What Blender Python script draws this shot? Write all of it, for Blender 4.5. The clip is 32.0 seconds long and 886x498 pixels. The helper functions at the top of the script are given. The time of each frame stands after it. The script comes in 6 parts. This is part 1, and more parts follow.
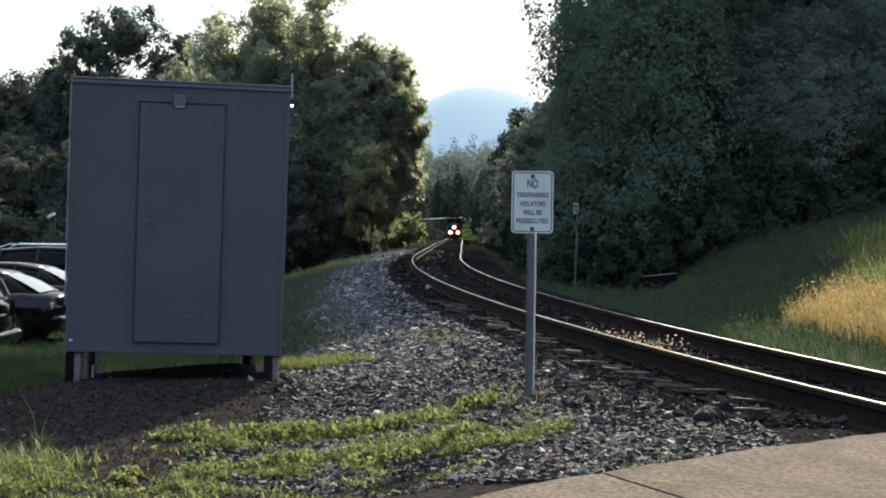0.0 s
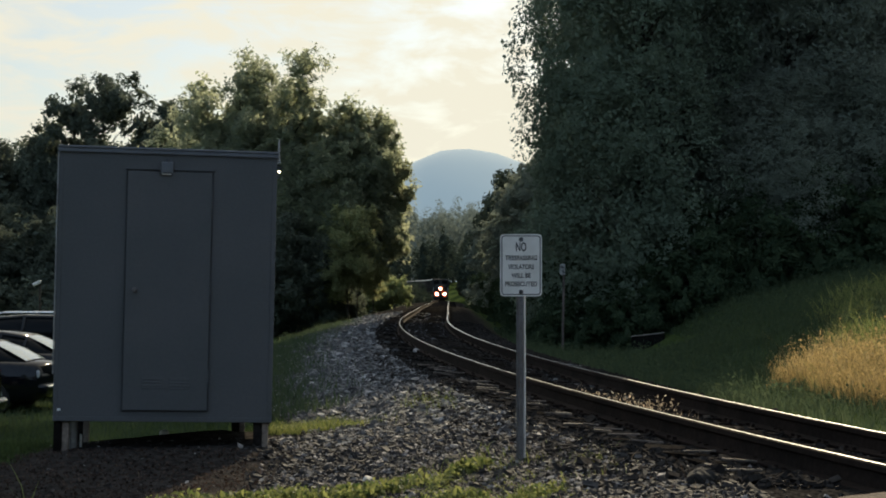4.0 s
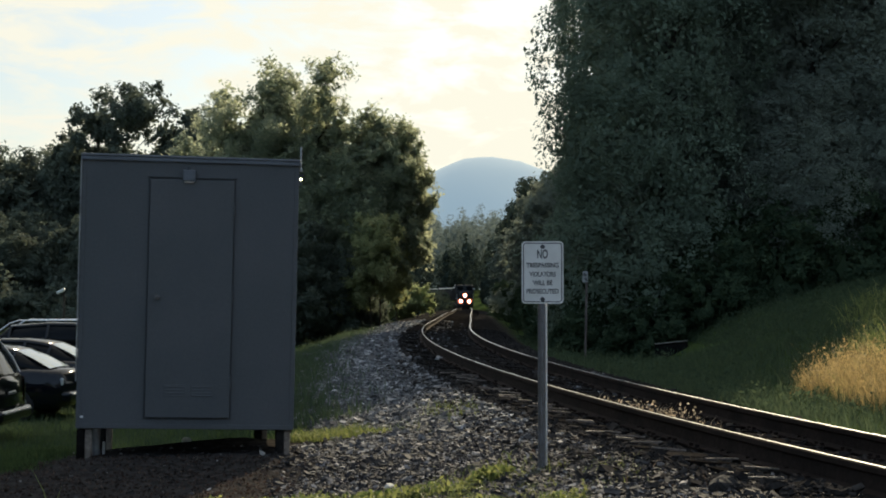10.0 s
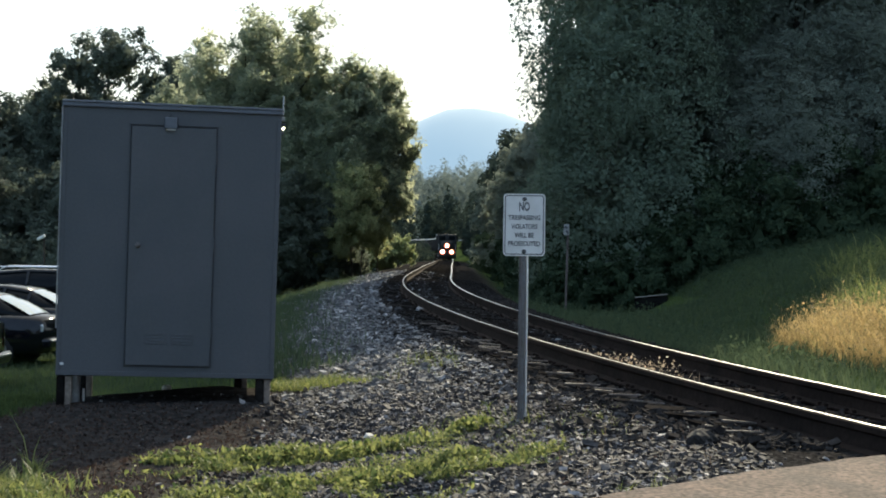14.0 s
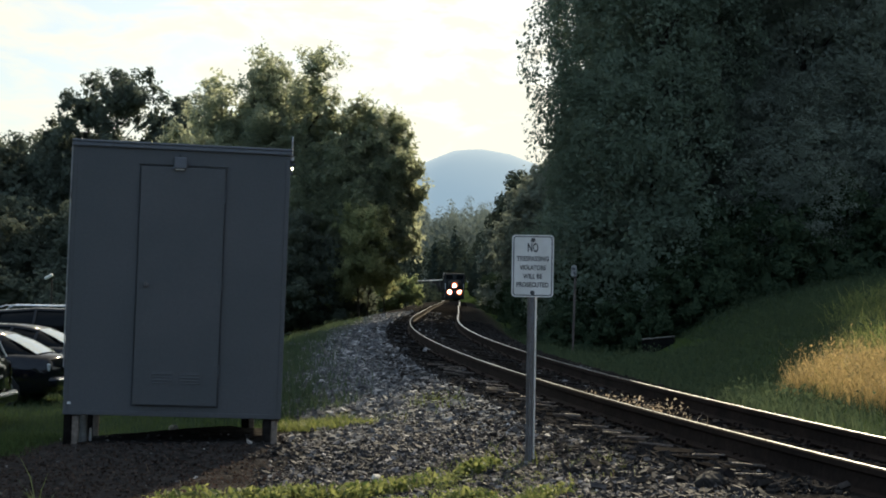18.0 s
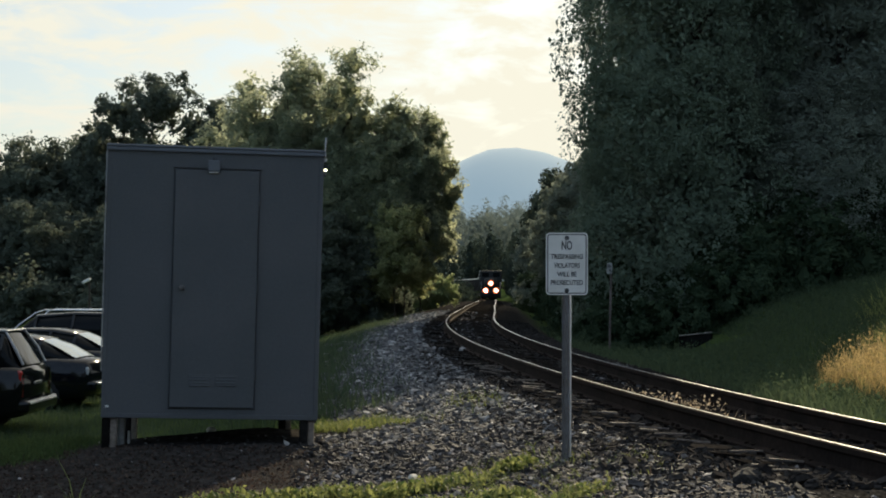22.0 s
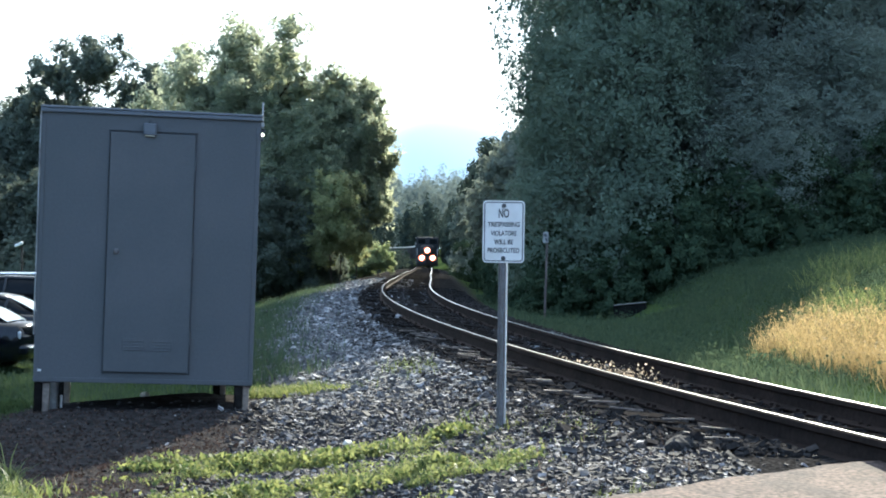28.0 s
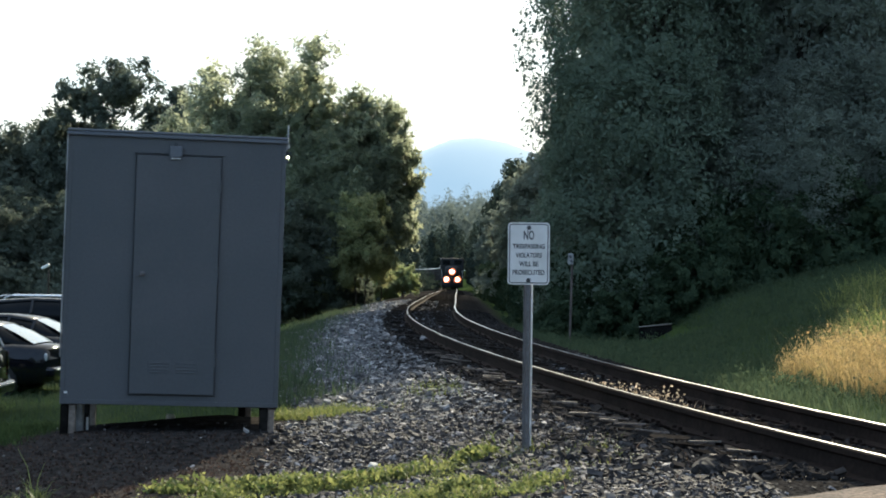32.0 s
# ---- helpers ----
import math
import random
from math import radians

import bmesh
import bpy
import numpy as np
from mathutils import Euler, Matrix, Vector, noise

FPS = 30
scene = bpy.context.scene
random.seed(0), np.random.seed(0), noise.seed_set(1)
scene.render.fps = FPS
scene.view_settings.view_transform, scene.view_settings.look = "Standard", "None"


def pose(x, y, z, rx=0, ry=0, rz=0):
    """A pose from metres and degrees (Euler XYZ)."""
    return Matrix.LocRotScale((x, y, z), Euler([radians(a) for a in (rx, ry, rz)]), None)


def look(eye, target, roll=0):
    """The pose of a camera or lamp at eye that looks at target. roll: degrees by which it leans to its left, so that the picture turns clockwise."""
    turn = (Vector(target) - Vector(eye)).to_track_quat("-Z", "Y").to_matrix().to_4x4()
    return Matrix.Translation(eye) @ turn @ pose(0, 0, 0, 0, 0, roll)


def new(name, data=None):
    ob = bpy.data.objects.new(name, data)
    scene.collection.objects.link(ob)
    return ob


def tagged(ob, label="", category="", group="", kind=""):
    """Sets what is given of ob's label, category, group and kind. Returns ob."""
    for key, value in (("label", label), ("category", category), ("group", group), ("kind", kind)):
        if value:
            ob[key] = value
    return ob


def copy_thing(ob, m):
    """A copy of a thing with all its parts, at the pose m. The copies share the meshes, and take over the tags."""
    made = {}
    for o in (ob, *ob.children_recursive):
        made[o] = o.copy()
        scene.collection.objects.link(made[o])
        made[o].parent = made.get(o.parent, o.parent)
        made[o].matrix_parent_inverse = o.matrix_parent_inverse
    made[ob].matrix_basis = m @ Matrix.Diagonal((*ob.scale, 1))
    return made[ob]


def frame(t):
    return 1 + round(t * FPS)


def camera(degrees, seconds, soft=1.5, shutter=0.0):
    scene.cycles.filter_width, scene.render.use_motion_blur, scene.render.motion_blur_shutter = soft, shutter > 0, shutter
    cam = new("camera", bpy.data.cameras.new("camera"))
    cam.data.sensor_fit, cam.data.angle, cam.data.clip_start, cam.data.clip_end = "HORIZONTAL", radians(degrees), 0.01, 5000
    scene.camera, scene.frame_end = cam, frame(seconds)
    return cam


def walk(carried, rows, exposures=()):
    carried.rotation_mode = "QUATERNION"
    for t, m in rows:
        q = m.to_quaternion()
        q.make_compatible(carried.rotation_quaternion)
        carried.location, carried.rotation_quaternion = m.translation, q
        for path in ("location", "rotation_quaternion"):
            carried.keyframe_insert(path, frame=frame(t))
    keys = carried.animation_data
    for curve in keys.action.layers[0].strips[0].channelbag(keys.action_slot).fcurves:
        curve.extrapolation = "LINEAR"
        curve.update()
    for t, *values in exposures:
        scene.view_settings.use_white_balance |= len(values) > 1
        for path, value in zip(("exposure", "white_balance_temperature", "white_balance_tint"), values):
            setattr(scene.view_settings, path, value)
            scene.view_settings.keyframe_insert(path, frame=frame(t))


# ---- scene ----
cam = camera(32.0, 32.0, soft=1.9)
EYE = 1.6
# seconds, x, y, z from the first eye, pitch, roll, yaw: a hand-held camera on one spot
ROWS = [
    (0, 0.000, 0.000, 0.000, -0.96, -0.80, 0.01),
    (0.5, -0.003, 0.000, -0.001, -1.22, -0.77, 0.09),
    (1, -0.005, -0.000, 0.003, -0.61, -0.77, 0.53),
    (1.5, 0.001, 0.000, 0.000, 0.25, -0.59, 0.97),
    (2, 0.001, 0.000, -0.015, 1.69, -0.50, 1.83),
    (2.5, 0.008, 0.001, -0.026, 1.99, -0.77, 1.22),
    (3, -0.000, 0.000, -0.013, 1.50, -0.76, -0.37),
    (3.5, -0.015, -0.000, 0.006, 1.26, -0.20, -0.70),
    (5.5, -0.029, -0.001, 0.024, 2.02, 0.18, 0.01),
    (6, -0.016, -0.001, 0.026, 2.15, 0.20, 0.07),
    (6.5, -0.016, -0.001, 0.024, 1.94, 0.14, 0.00),
    (7, -0.017, -0.001, 0.021, 1.29, 0.20, 0.13),
    (7.5, -0.015, -0.001, 0.020, 1.10, 0.39, 0.62),
    (8, -0.013, -0.001, 0.019, 1.35, 0.43, 0.79),
    (8.5, -0.016, -0.001, 0.018, 1.18, 0.30, 0.78),
    (9, -0.015, -0.001, 0.019, 1.11, 0.28, 0.57),
    (9.5, -0.015, -0.000, 0.012, 1.52, 0.03, 0.38),
    (10, -0.011, -0.000, 0.012, 1.63, -0.03, 0.34),
    (10.5, -0.020, -0.001, 0.014, 1.44, -0.04, 0.68),
    (11, -0.016, -0.000, 0.011, 1.54, -0.14, 1.14),
    (11.5, -0.016, -0.001, 0.016, 1.81, -0.38, 1.06),
    (12, -0.020, -0.000, 0.010, 1.31, -0.83, 0.20),
    (12.5, -0.030, -0.001, 0.011, 0.78, -0.96, -0.59),
    (13, -0.030, -0.001, 0.013, 0.65, -0.85, -0.66),
    (13.5, -0.021, -0.001, 0.014, 0.36, -0.72, -0.50),
    (14, -0.014, -0.000, 0.014, -0.18, -0.71, -0.36),
    (14.5, -0.017, -0.000, 0.012, -0.33, -0.81, -0.28),
    (16.5, -0.022, -0.000, 0.012, 0.94, -1.01, 0.20),
    (17, -0.021, -0.001, 0.016, 1.37, -0.78, 0.25),
    (17.5, -0.015, -0.000, 0.015, 1.43, -0.71, 0.18),
    (18, -0.026, -0.001, 0.013, 1.33, -0.96, -0.11),
    (18.5, -0.016, -0.000, 0.014, 1.41, -0.88, -0.13),
    (19, -0.018, -0.000, 0.010, 1.53, -0.89, 0.01),
    (19.5, -0.021, -0.001, 0.013, 1.70, -0.80, 0.31),
    (20, -0.018, -0.000, 0.007, 1.71, -0.68, 0.87),
    (20.5, -0.008, -0.000, 0.012, 1.51, -0.29, 1.44),
    (21, -0.014, -0.000, 0.011, 1.40, -0.20, 1.44),
    (21.5, -0.014, -0.000, 0.013, 1.23, -0.08, 1.21),
    (22, -0.012, -0.000, 0.013, 1.29, -0.20, 1.23),
    (22.5, -0.017, -0.000, 0.013, 1.09, -0.38, 1.67),
    (23, -0.021, -0.001, 0.016, 0.74, -0.55, 1.70),
    (23.5, -0.020, -0.001, 0.018, 0.75, -0.97, 0.82),
    (24, -0.021, -0.001, 0.017, 0.64, -1.18, -0.14),
    (24.5, -0.018, -0.001, 0.016, 0.33, -0.88, -0.66),
    (25, -0.019, -0.000, 0.011, 0.18, -0.84, -0.91),
    (25.5, -0.022, -0.000, 0.008, -0.06, -1.03, -1.01),
    (27.5, -0.019, -0.000, 0.004, -0.19, -1.01, -1.50),
    (28, -0.015, -0.000, 0.005, 0.12, -0.82, -1.13),
    (28.5, -0.019, -0.000, 0.003, -0.27, -1.01, -0.88),
    (29, -0.016, -0.000, 0.006, -0.44, -1.10, -0.66),
    (29.5, -0.020, -0.000, 0.004, 0.12, -0.98, -0.57),
    (30, -0.025, -0.000, 0.006, 0.37, -1.21, -0.67),
    (30.5, -0.020, -0.000, 0.008, 0.29, -1.18, -0.62),
    (31, -0.024, -0.000, 0.006, 0.23, -1.10, -0.52),
    (31.5, -0.022, -0.000, 0.011, 0.60, -0.96, -0.44),
    (32, -0.017, -0.000, 0.008, 0.91, -0.75, -0.21),
]
EXPOSURES = [(t, stops + 0.06, 5860 - 620 * max(stops, 0), 7) for t, stops in (
    (0.0, 0.85), (0.5, 1.65), (1.0, 1.6), (1.5, 1.2), (1.9, 0.5), (2.3, -0.25), (3.0, -0.1), (3.5, 0.05), (6.0, 0.2), (9.0, 0.32), (12.0, 0.15),
    (12.6, 0.6), (14.0, 0.8), (17.0, 0.5), (20.0, 0.27), (23.0, 0.2), (24.0, 0.3), (25.0, 0.9), (28.0, 1.65), (29.0, 1.55), (30.0, 1.2), (31.0, 1.15), (32.0, 0.95))]
walk(cam, [(t, pose(x, y, EYE + z, 90 + pitch, roll, yaw)) for t, x, y, z, pitch, roll, yaw in ROWS], EXPOSURES)

# ---- sky and sun: an evening sun ahead, just above the view, thin clouds ----
SUN_AZ, SUN_EL = radians(19), radians(31)
world = bpy.data.worlds.new("world")
scene.world = world
world.use_nodes = True
wt = world.node_tree
wt.nodes.clear()


def wnode(kind, **values):
    n = wt.nodes.new(kind)
    for k, v in values.items():
        n.inputs[k].default_value = v
    return n


w_out = wnode("ShaderNodeOutputWorld")
w_bg = wnode("ShaderNodeBackground", Strength=0.079)
w_sky = wt.nodes.new("ShaderNodeTexSky")
w_sky.sky_type = "NISHITA"
w_sky.sun_disc = False
w_sky.sun_elevation, w_sky.sun_rotation = SUN_EL, SUN_AZ
w_sky.air_density, w_sky.dust_density = 1.2, 1.4
w_co = wt.nodes.new("ShaderNodeTexCoord")
w_map = wt.nodes.new("ShaderNodeMapping")
w_map.inputs["Scale"].default_value = (4.2, 4.2, 12.0)
w_map.inputs["Location"].default_value = (0.3, 0.1, 0.55)
w_noise = wnode("ShaderNodeTexNoise", Scale=3.6, Detail=8.0, Roughness=0.58, Distortion=0.35)
w_ramp = wt.nodes.new("ShaderNodeValToRGB")
w_ramp.color_ramp.elements[0].position, w_ramp.color_ramp.elements[1].position = 0.41, 0.58
# clouds are bright towards the sun and dull away from it
w_dir = wt.nodes.new("ShaderNodeVectorMath")
w_dir.operation = "DOT_PRODUCT"
w_dir.inputs[1].default_value = (math.sin(SUN_AZ) * math.cos(SUN_EL), math.cos(SUN_AZ) * math.cos(SUN_EL), math.sin(SUN_EL))
w_near = wnode("ShaderNodeMapRange")
w_near.interpolation_type = "SMOOTHSTEP"
w_near.inputs["From Min"].default_value, w_near.inputs["From Max"].default_value = -0.1, 0.95
w_cloud = wt.nodes.new("ShaderNodeMix")
w_cloud.data_type = "RGBA"
w_cloud.inputs["A"].default_value, w_cloud.inputs["B"].default_value = (4.8, 5.7, 6.8, 1), (11.0, 9.6, 7.0, 1)
w_mix = wt.nodes.new("ShaderNodeMix")
w_mix.data_type = "RGBA"
wt.links.new(w_co.outputs["Generated"], w_dir.inputs[0])
wt.links.new(w_dir.outputs["Value"], w_near.inputs["Value"])
wt.links.new(w_near.outputs[0], w_cloud.inputs["Factor"])
wt.links.new(w_cloud.outputs["Result"], w_mix.inputs["B"])
wt.links.new(w_co.outputs["Generated"], w_map.inputs["Vector"])
wt.links.new(w_map.outputs[0], w_noise.inputs["Vector"])
wt.links.new(w_noise.outputs["Fac"], w_ramp.inputs["Fac"])
wt.links.new(w_ramp.outputs["Color"], w_mix.inputs["Factor"])
w_haze = wt.nodes.new("ShaderNodeMix")
w_haze.data_type = "RGBA"
w_haze.inputs["Factor"].default_value = 0.3
wt.links.new(w_sky.outputs[0], w_haze.inputs["A"])
wt.links.new(w_cloud.outputs["Result"], w_haze.inputs["B"])
wt.links.new(w_haze.outputs["Result"], w_mix.inputs["A"])
wt.links.new(w_mix.outputs["Result"], w_bg.inputs["Color"])
wt.links.new(w_bg.outputs[0], w_out.inputs["Surface"])
sun = new("sun", bpy.data.lights.new("sun", "SUN"))
sun.data.energy, sun.data.angle, sun.data.color = 5.0, radians(0.6), (1.0, 0.77, 0.46)
sun.matrix_basis = look((math.sin(SUN_AZ) * 60, math.cos(SUN_AZ) * 60, 60 * math.tan(SUN_EL)), (0, 0, 0))


# ---- materials ----
def material(name, color, rough=0.8, metal=0.0, grain=0.0, scale=20.0, bump=0.0, other=None, stain=1.2, spread=(0.4, 0.65), rand=0.0, spec=0.4):
    """A surface with fine grain, broad stains towards a second colour, and relief."""
    m = bpy.data.materials.new(name)
    m.use_nodes = True
    nt = m.node_tree
    b = nt.nodes["Principled BSDF"]
    b.inputs["Roughness"].default_value, b.inputs["Metallic"].default_value = rough, metal
    b.inputs["Specular IOR Level"].default_value = spec
    co = nt.nodes.new("ShaderNodeTexCoord")
    fine = nt.nodes.new("ShaderNodeTexNoise")
    fine.inputs["Scale"].default_value, fine.inputs["Detail"].default_value = scale, 5
    broad = nt.nodes.new("ShaderNodeTexNoise")
    broad.inputs["Scale"].default_value, broad.inputs["Detail"].default_value = stain, 6
    for n in (fine, broad):
        nt.links.new(co.outputs["Object"], n.inputs["Vector"])
    ramp = nt.nodes.new("ShaderNodeValToRGB")
    ramp.color_ramp.elements[0].position, ramp.color_ramp.elements[1].position = spread
    ramp.color_ramp.elements[0].color = (*color, 1)
    ramp.color_ramp.elements[1].color = (*(other or color), 1)
    nt.links.new(broad.outputs["Fac"], ramp.inputs["Fac"])
    hsv = nt.nodes.new("ShaderNodeHueSaturation")
    rng = nt.nodes.new("ShaderNodeMapRange")
    rng.inputs["To Min"].default_value, rng.inputs["To Max"].default_value = 1 - grain, 1 + grain
    rng.inputs["From Min"].default_value, rng.inputs["From Max"].default_value = 0.25, 0.75
    nt.links.new(fine.outputs["Fac"], rng.inputs["Value"])
    value = rng.outputs[0]
    if rand:
        info = nt.nodes.new("ShaderNodeObjectInfo")
        r2 = nt.nodes.new("ShaderNodeMapRange")
        r2.inputs["To Min"].default_value, r2.inputs["To Max"].default_value = 1 - rand, 1 + rand
        nt.links.new(info.outputs["Random"], r2.inputs["Value"])
        mul = nt.nodes.new("ShaderNodeMath")
        mul.operation = "MULTIPLY"
        nt.links.new(value, mul.inputs[0])
        nt.links.new(r2.outputs[0], mul.inputs[1])
        value = mul.outputs[0]
    nt.links.new(value, hsv.inputs["Value"])
    nt.links.new(ramp.outputs["Color"], hsv.inputs["Color"])
    nt.links.new(hsv.outputs["Color"], b.inputs["Base Color"])
    if bump:
        bp = nt.nodes.new("ShaderNodeBump")
        bp.inputs["Strength"].default_value, bp.inputs["Distance"].default_value = 0.6, bump
        nt.links.new(fine.outputs["Fac"], bp.inputs["Height"])
        nt.links.new(bp.outputs[0], b.inputs["Normal"])
    return m


def leafy(name, a, b, glow=0.35, rough=0.55, through_light=1.5, spec=0.35):
    """Leaves or blades: each island its own shade between two colours, and light that comes through them."""
    m = bpy.data.materials.new(name)
    m.use_nodes = True
    nt = m.node_tree
    p = nt.nodes["Principled BSDF"]
    p.inputs["Roughness"].default_value = rough
    p.inputs["Specular IOR Level"].default_value = spec
    geo = nt.nodes.new("ShaderNodeNewGeometry")
    ramp = nt.nodes.new("ShaderNodeValToRGB")
    ramp.color_ramp.elements[0].color, ramp.color_ramp.elements[1].color = (*a, 1), (*b, 1)
    nt.links.new(geo.outputs["Random Per Island"], ramp.inputs["Fac"])
    nt.links.new(ramp.outputs["Color"], p.inputs["Base Color"])
    tr = nt.nodes.new("ShaderNodeBsdfTranslucent")
    hs = nt.nodes.new("ShaderNodeHueSaturation")
    hs.inputs["Value"].default_value, hs.inputs["Hue"].default_value = through_light, 0.48
    nt.links.new(ramp.outputs["Color"], hs.inputs["Color"])
    nt.links.new(hs.outputs["Color"], tr.inputs["Color"])
    mix = nt.nodes.new("ShaderNodeMixShader")
    mix.inputs[0].default_value = glow
    nt.links.new(p.outputs[0], mix.inputs[1])
    nt.links.new(tr.outputs[0], mix.inputs[2])
    nt.links.new(mix.outputs[0], nt.nodes["Material Output"].inputs["Surface"])
    return m


def glowing(name, color, strength):
    m = bpy.data.materials.new(name)
    m.use_nodes = True
    p = m.node_tree.nodes["Principled BSDF"]
    p.inputs["Base Color"].default_value = (*color, 1)
    p.inputs["Emission Color"].default_value = (*color, 1)
    p.inputs["Emission Strength"].default_value = strength
    return m


M_SHED = material("shed_paint", (0.093, 0.097, 0.106), 0.6, grain=0.07, scale=45, bump=0.002, other=(0.078, 0.085, 0.093), stain=0.9)
M_SHED_DOOR = material("shed_door_paint", (0.091, 0.095, 0.104), 0.55, grain=0.06, scale=45, bump=0.0015, other=(0.076, 0.083, 0.091), stain=1.3)
M_SHED_TRIM = material("shed_trim_paint", (0.125, 0.138, 0.16), 0.55, grain=0.08, scale=40, bump=0.001, other=(0.10, 0.112, 0.134))
M_GAP = material("door_gap_seal", (0.066, 0.072, 0.08), 0.9, grain=0.1)
M_STEEL = material("galvanised_steel", (0.36, 0.37, 0.38), 0.42, metal=0.85, grain=0.15, scale=30, other=(0.25, 0.25, 0.26), stain=4)
M_POST_WOOD = material("weathered_timber", (0.12, 0.10, 0.09), 0.9, grain=0.3, scale=35, bump=0.004, other=(0.07, 0.06, 0.053), stain=5)
M_POST_SUNLIT = material("sunlit_post_side", (0.24, 0.20, 0.165), 0.9, grain=0.35, scale=30, bump=0.004, other=(0.15, 0.125, 0.105), stain=6)
M_POST_STEEL = material("sign_post_steel", (0.17, 0.17, 0.18), 0.5, metal=0.5, grain=0.15, scale=40, other=(0.13, 0.12, 0.115), stain=6)
M_SIGN = material("sign_white", (0.78, 0.78, 0.76), 0.45, grain=0.03, scale=25, other=(0.68, 0.68, 0.65), stain=6)
M_INK = material("sign_ink", (0.06, 0.065, 0.07), 0.5, grain=0.1, other=(0.12, 0.12, 0.125), stain=9)
M_RAIL = material("rusty_rail", (0.032, 0.024, 0.02), 0.85, metal=0.0, grain=0.3, scale=25, bump=0.002, other=(0.02, 0.016, 0.014), stain=2, spec=0.03)
M_RAIL_TOP = material("polished_rail_head", (0.46, 0.47, 0.49), 0.29, metal=1.0, grain=0.05, scale=30)
# split timber, paled for the light along the tie ends' top edges
M_SPLINTER = material("lit_split_timber", (0.17, 0.145, 0.125), 0.8, grain=0.5, scale=30, bump=0.003, other=(0.11, 0.09, 0.075), stain=4)
M_TIE = material("creosote_timber", (0.015, 0.0138, 0.013), 0.9, grain=0.5, scale=22, bump=0.006, other=(0.021, 0.0192, 0.018), stain=3, rand=0.35, spec=0.0)
M_GLASS = material("dark_car_glass", (0.006, 0.0075, 0.009), 0.06, spec=0.12)
# the sky's reflection is put into this glass as a pale metallic colour
M_SHINE = material("sky_bright_glass", (0.36, 0.41, 0.44), 0.06, metal=0.8, spec=0.8)
M_CONCRETE = material("old_concrete", (0.30, 0.28, 0.25), 0.9, grain=0.15, scale=30, bump=0.003, other=(0.20, 0.185, 0.165), stain=1.5)
M_BARK = material("bark", (0.055, 0.046, 0.038), 0.95, grain=0.4, scale=14, bump=0.02, other=(0.035, 0.03, 0.026))
# left and right wood leaves are paler than real, to carry veiling haze
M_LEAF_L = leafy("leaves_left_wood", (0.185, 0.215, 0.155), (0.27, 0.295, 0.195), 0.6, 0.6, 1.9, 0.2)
# a darker leaf copy, for trees and recesses seen against the light
M_LEAF_SHADED = leafy("leaves_shaded_left", (0.085, 0.107, 0.085), (0.13, 0.152, 0.115), 0.35, 0.7, 1.5, 0.15)
M_LEAF_R = leafy("leaves_right_wood", (0.175, 0.205, 0.168), (0.20, 0.23, 0.186), 0.4, 0.8, 1.4, 0.1)
# dark green growth that also carries the shade at the wood's foot
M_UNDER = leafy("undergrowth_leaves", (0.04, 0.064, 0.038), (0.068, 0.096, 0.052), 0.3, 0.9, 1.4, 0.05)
M_LEAF_VINE = leafy("dark_vine_leaves", (0.126, 0.162, 0.12), (0.145, 0.184, 0.132), 0.4, 0.8, 1.4, 0.1)
M_LEAF_FAR = leafy("leaves_far_wood", (0.036, 0.05, 0.042), (0.048, 0.064, 0.053), 0.25, 0.98, 1.5, 0.02)
# distance haze is put into these paler, greyer leaf colours
M_LEAF_HAZY = leafy("leaves_hazy_wood", (0.16, 0.19, 0.175), (0.18, 0.21, 0.19), 0.3, 0.98, 1.5, 0.0)
M_GRASS = leafy("grass_green", (0.06, 0.10, 0.02), (0.16, 0.19, 0.05), 0.45)
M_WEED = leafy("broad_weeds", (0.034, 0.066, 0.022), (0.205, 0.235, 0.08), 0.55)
# yellower, paler leaves stand in for sun on the wood's edge
M_LEAF_SUNLIT = leafy("sunlit_edge_leaves", (0.22, 0.25, 0.13), (0.35, 0.37, 0.195), 0.55, 0.6, 1.7, 0.2)
# this leaf colour is paled to make the shrub look sunlit
M_SHRUB = leafy("sunlit_shrub_leaves", (0.19, 0.25, 0.12), (0.33, 0.38, 0.20), 0.5)
M_LITTER = leafy("brown_litter", (0.02, 0.016, 0.014), (0.10, 0.075, 0.062), 0.2, 0.95, 1.4, 0.1)
M_DRYHEAD = leafy("dry_seed_heads", (0.24, 0.205, 0.14), (0.48, 0.42, 0.31), 0.5, 0.9, 1.4, 0.1)
M_LITTER_PALE = leafy("dry_litter_stalks", (0.055, 0.043, 0.03), (0.25, 0.19, 0.12), 0.3, 0.95)
# a lighter copy for sunlit lawn, then a darker one for shaded grass
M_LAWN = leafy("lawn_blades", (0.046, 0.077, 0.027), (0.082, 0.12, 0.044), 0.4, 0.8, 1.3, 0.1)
M_BANK = leafy("bank_grass_blades", (0.037, 0.06, 0.037), (0.07, 0.098, 0.052), 0.45, 0.95, 1.4, 0.1)
M_STRAW = leafy("dry_tall_grass", (0.175, 0.143, 0.056), (0.41, 0.335, 0.135), 0.5)


# ---- helpers for things ----
def np_object(name, verts, faces, mat=None, parent=None, smooth=False):
    me = bpy.data.meshes.new(name)
    me.from_pydata(np.asarray(verts).tolist(), [], np.asarray(faces).tolist())
    if smooth:
        me.polygons.foreach_set("use_smooth", [True] * len(me.polygons))
    if mat:
        me.materials.append(mat)
    ob = new(name, me)
    if parent:
        ob.parent = parent
    return ob


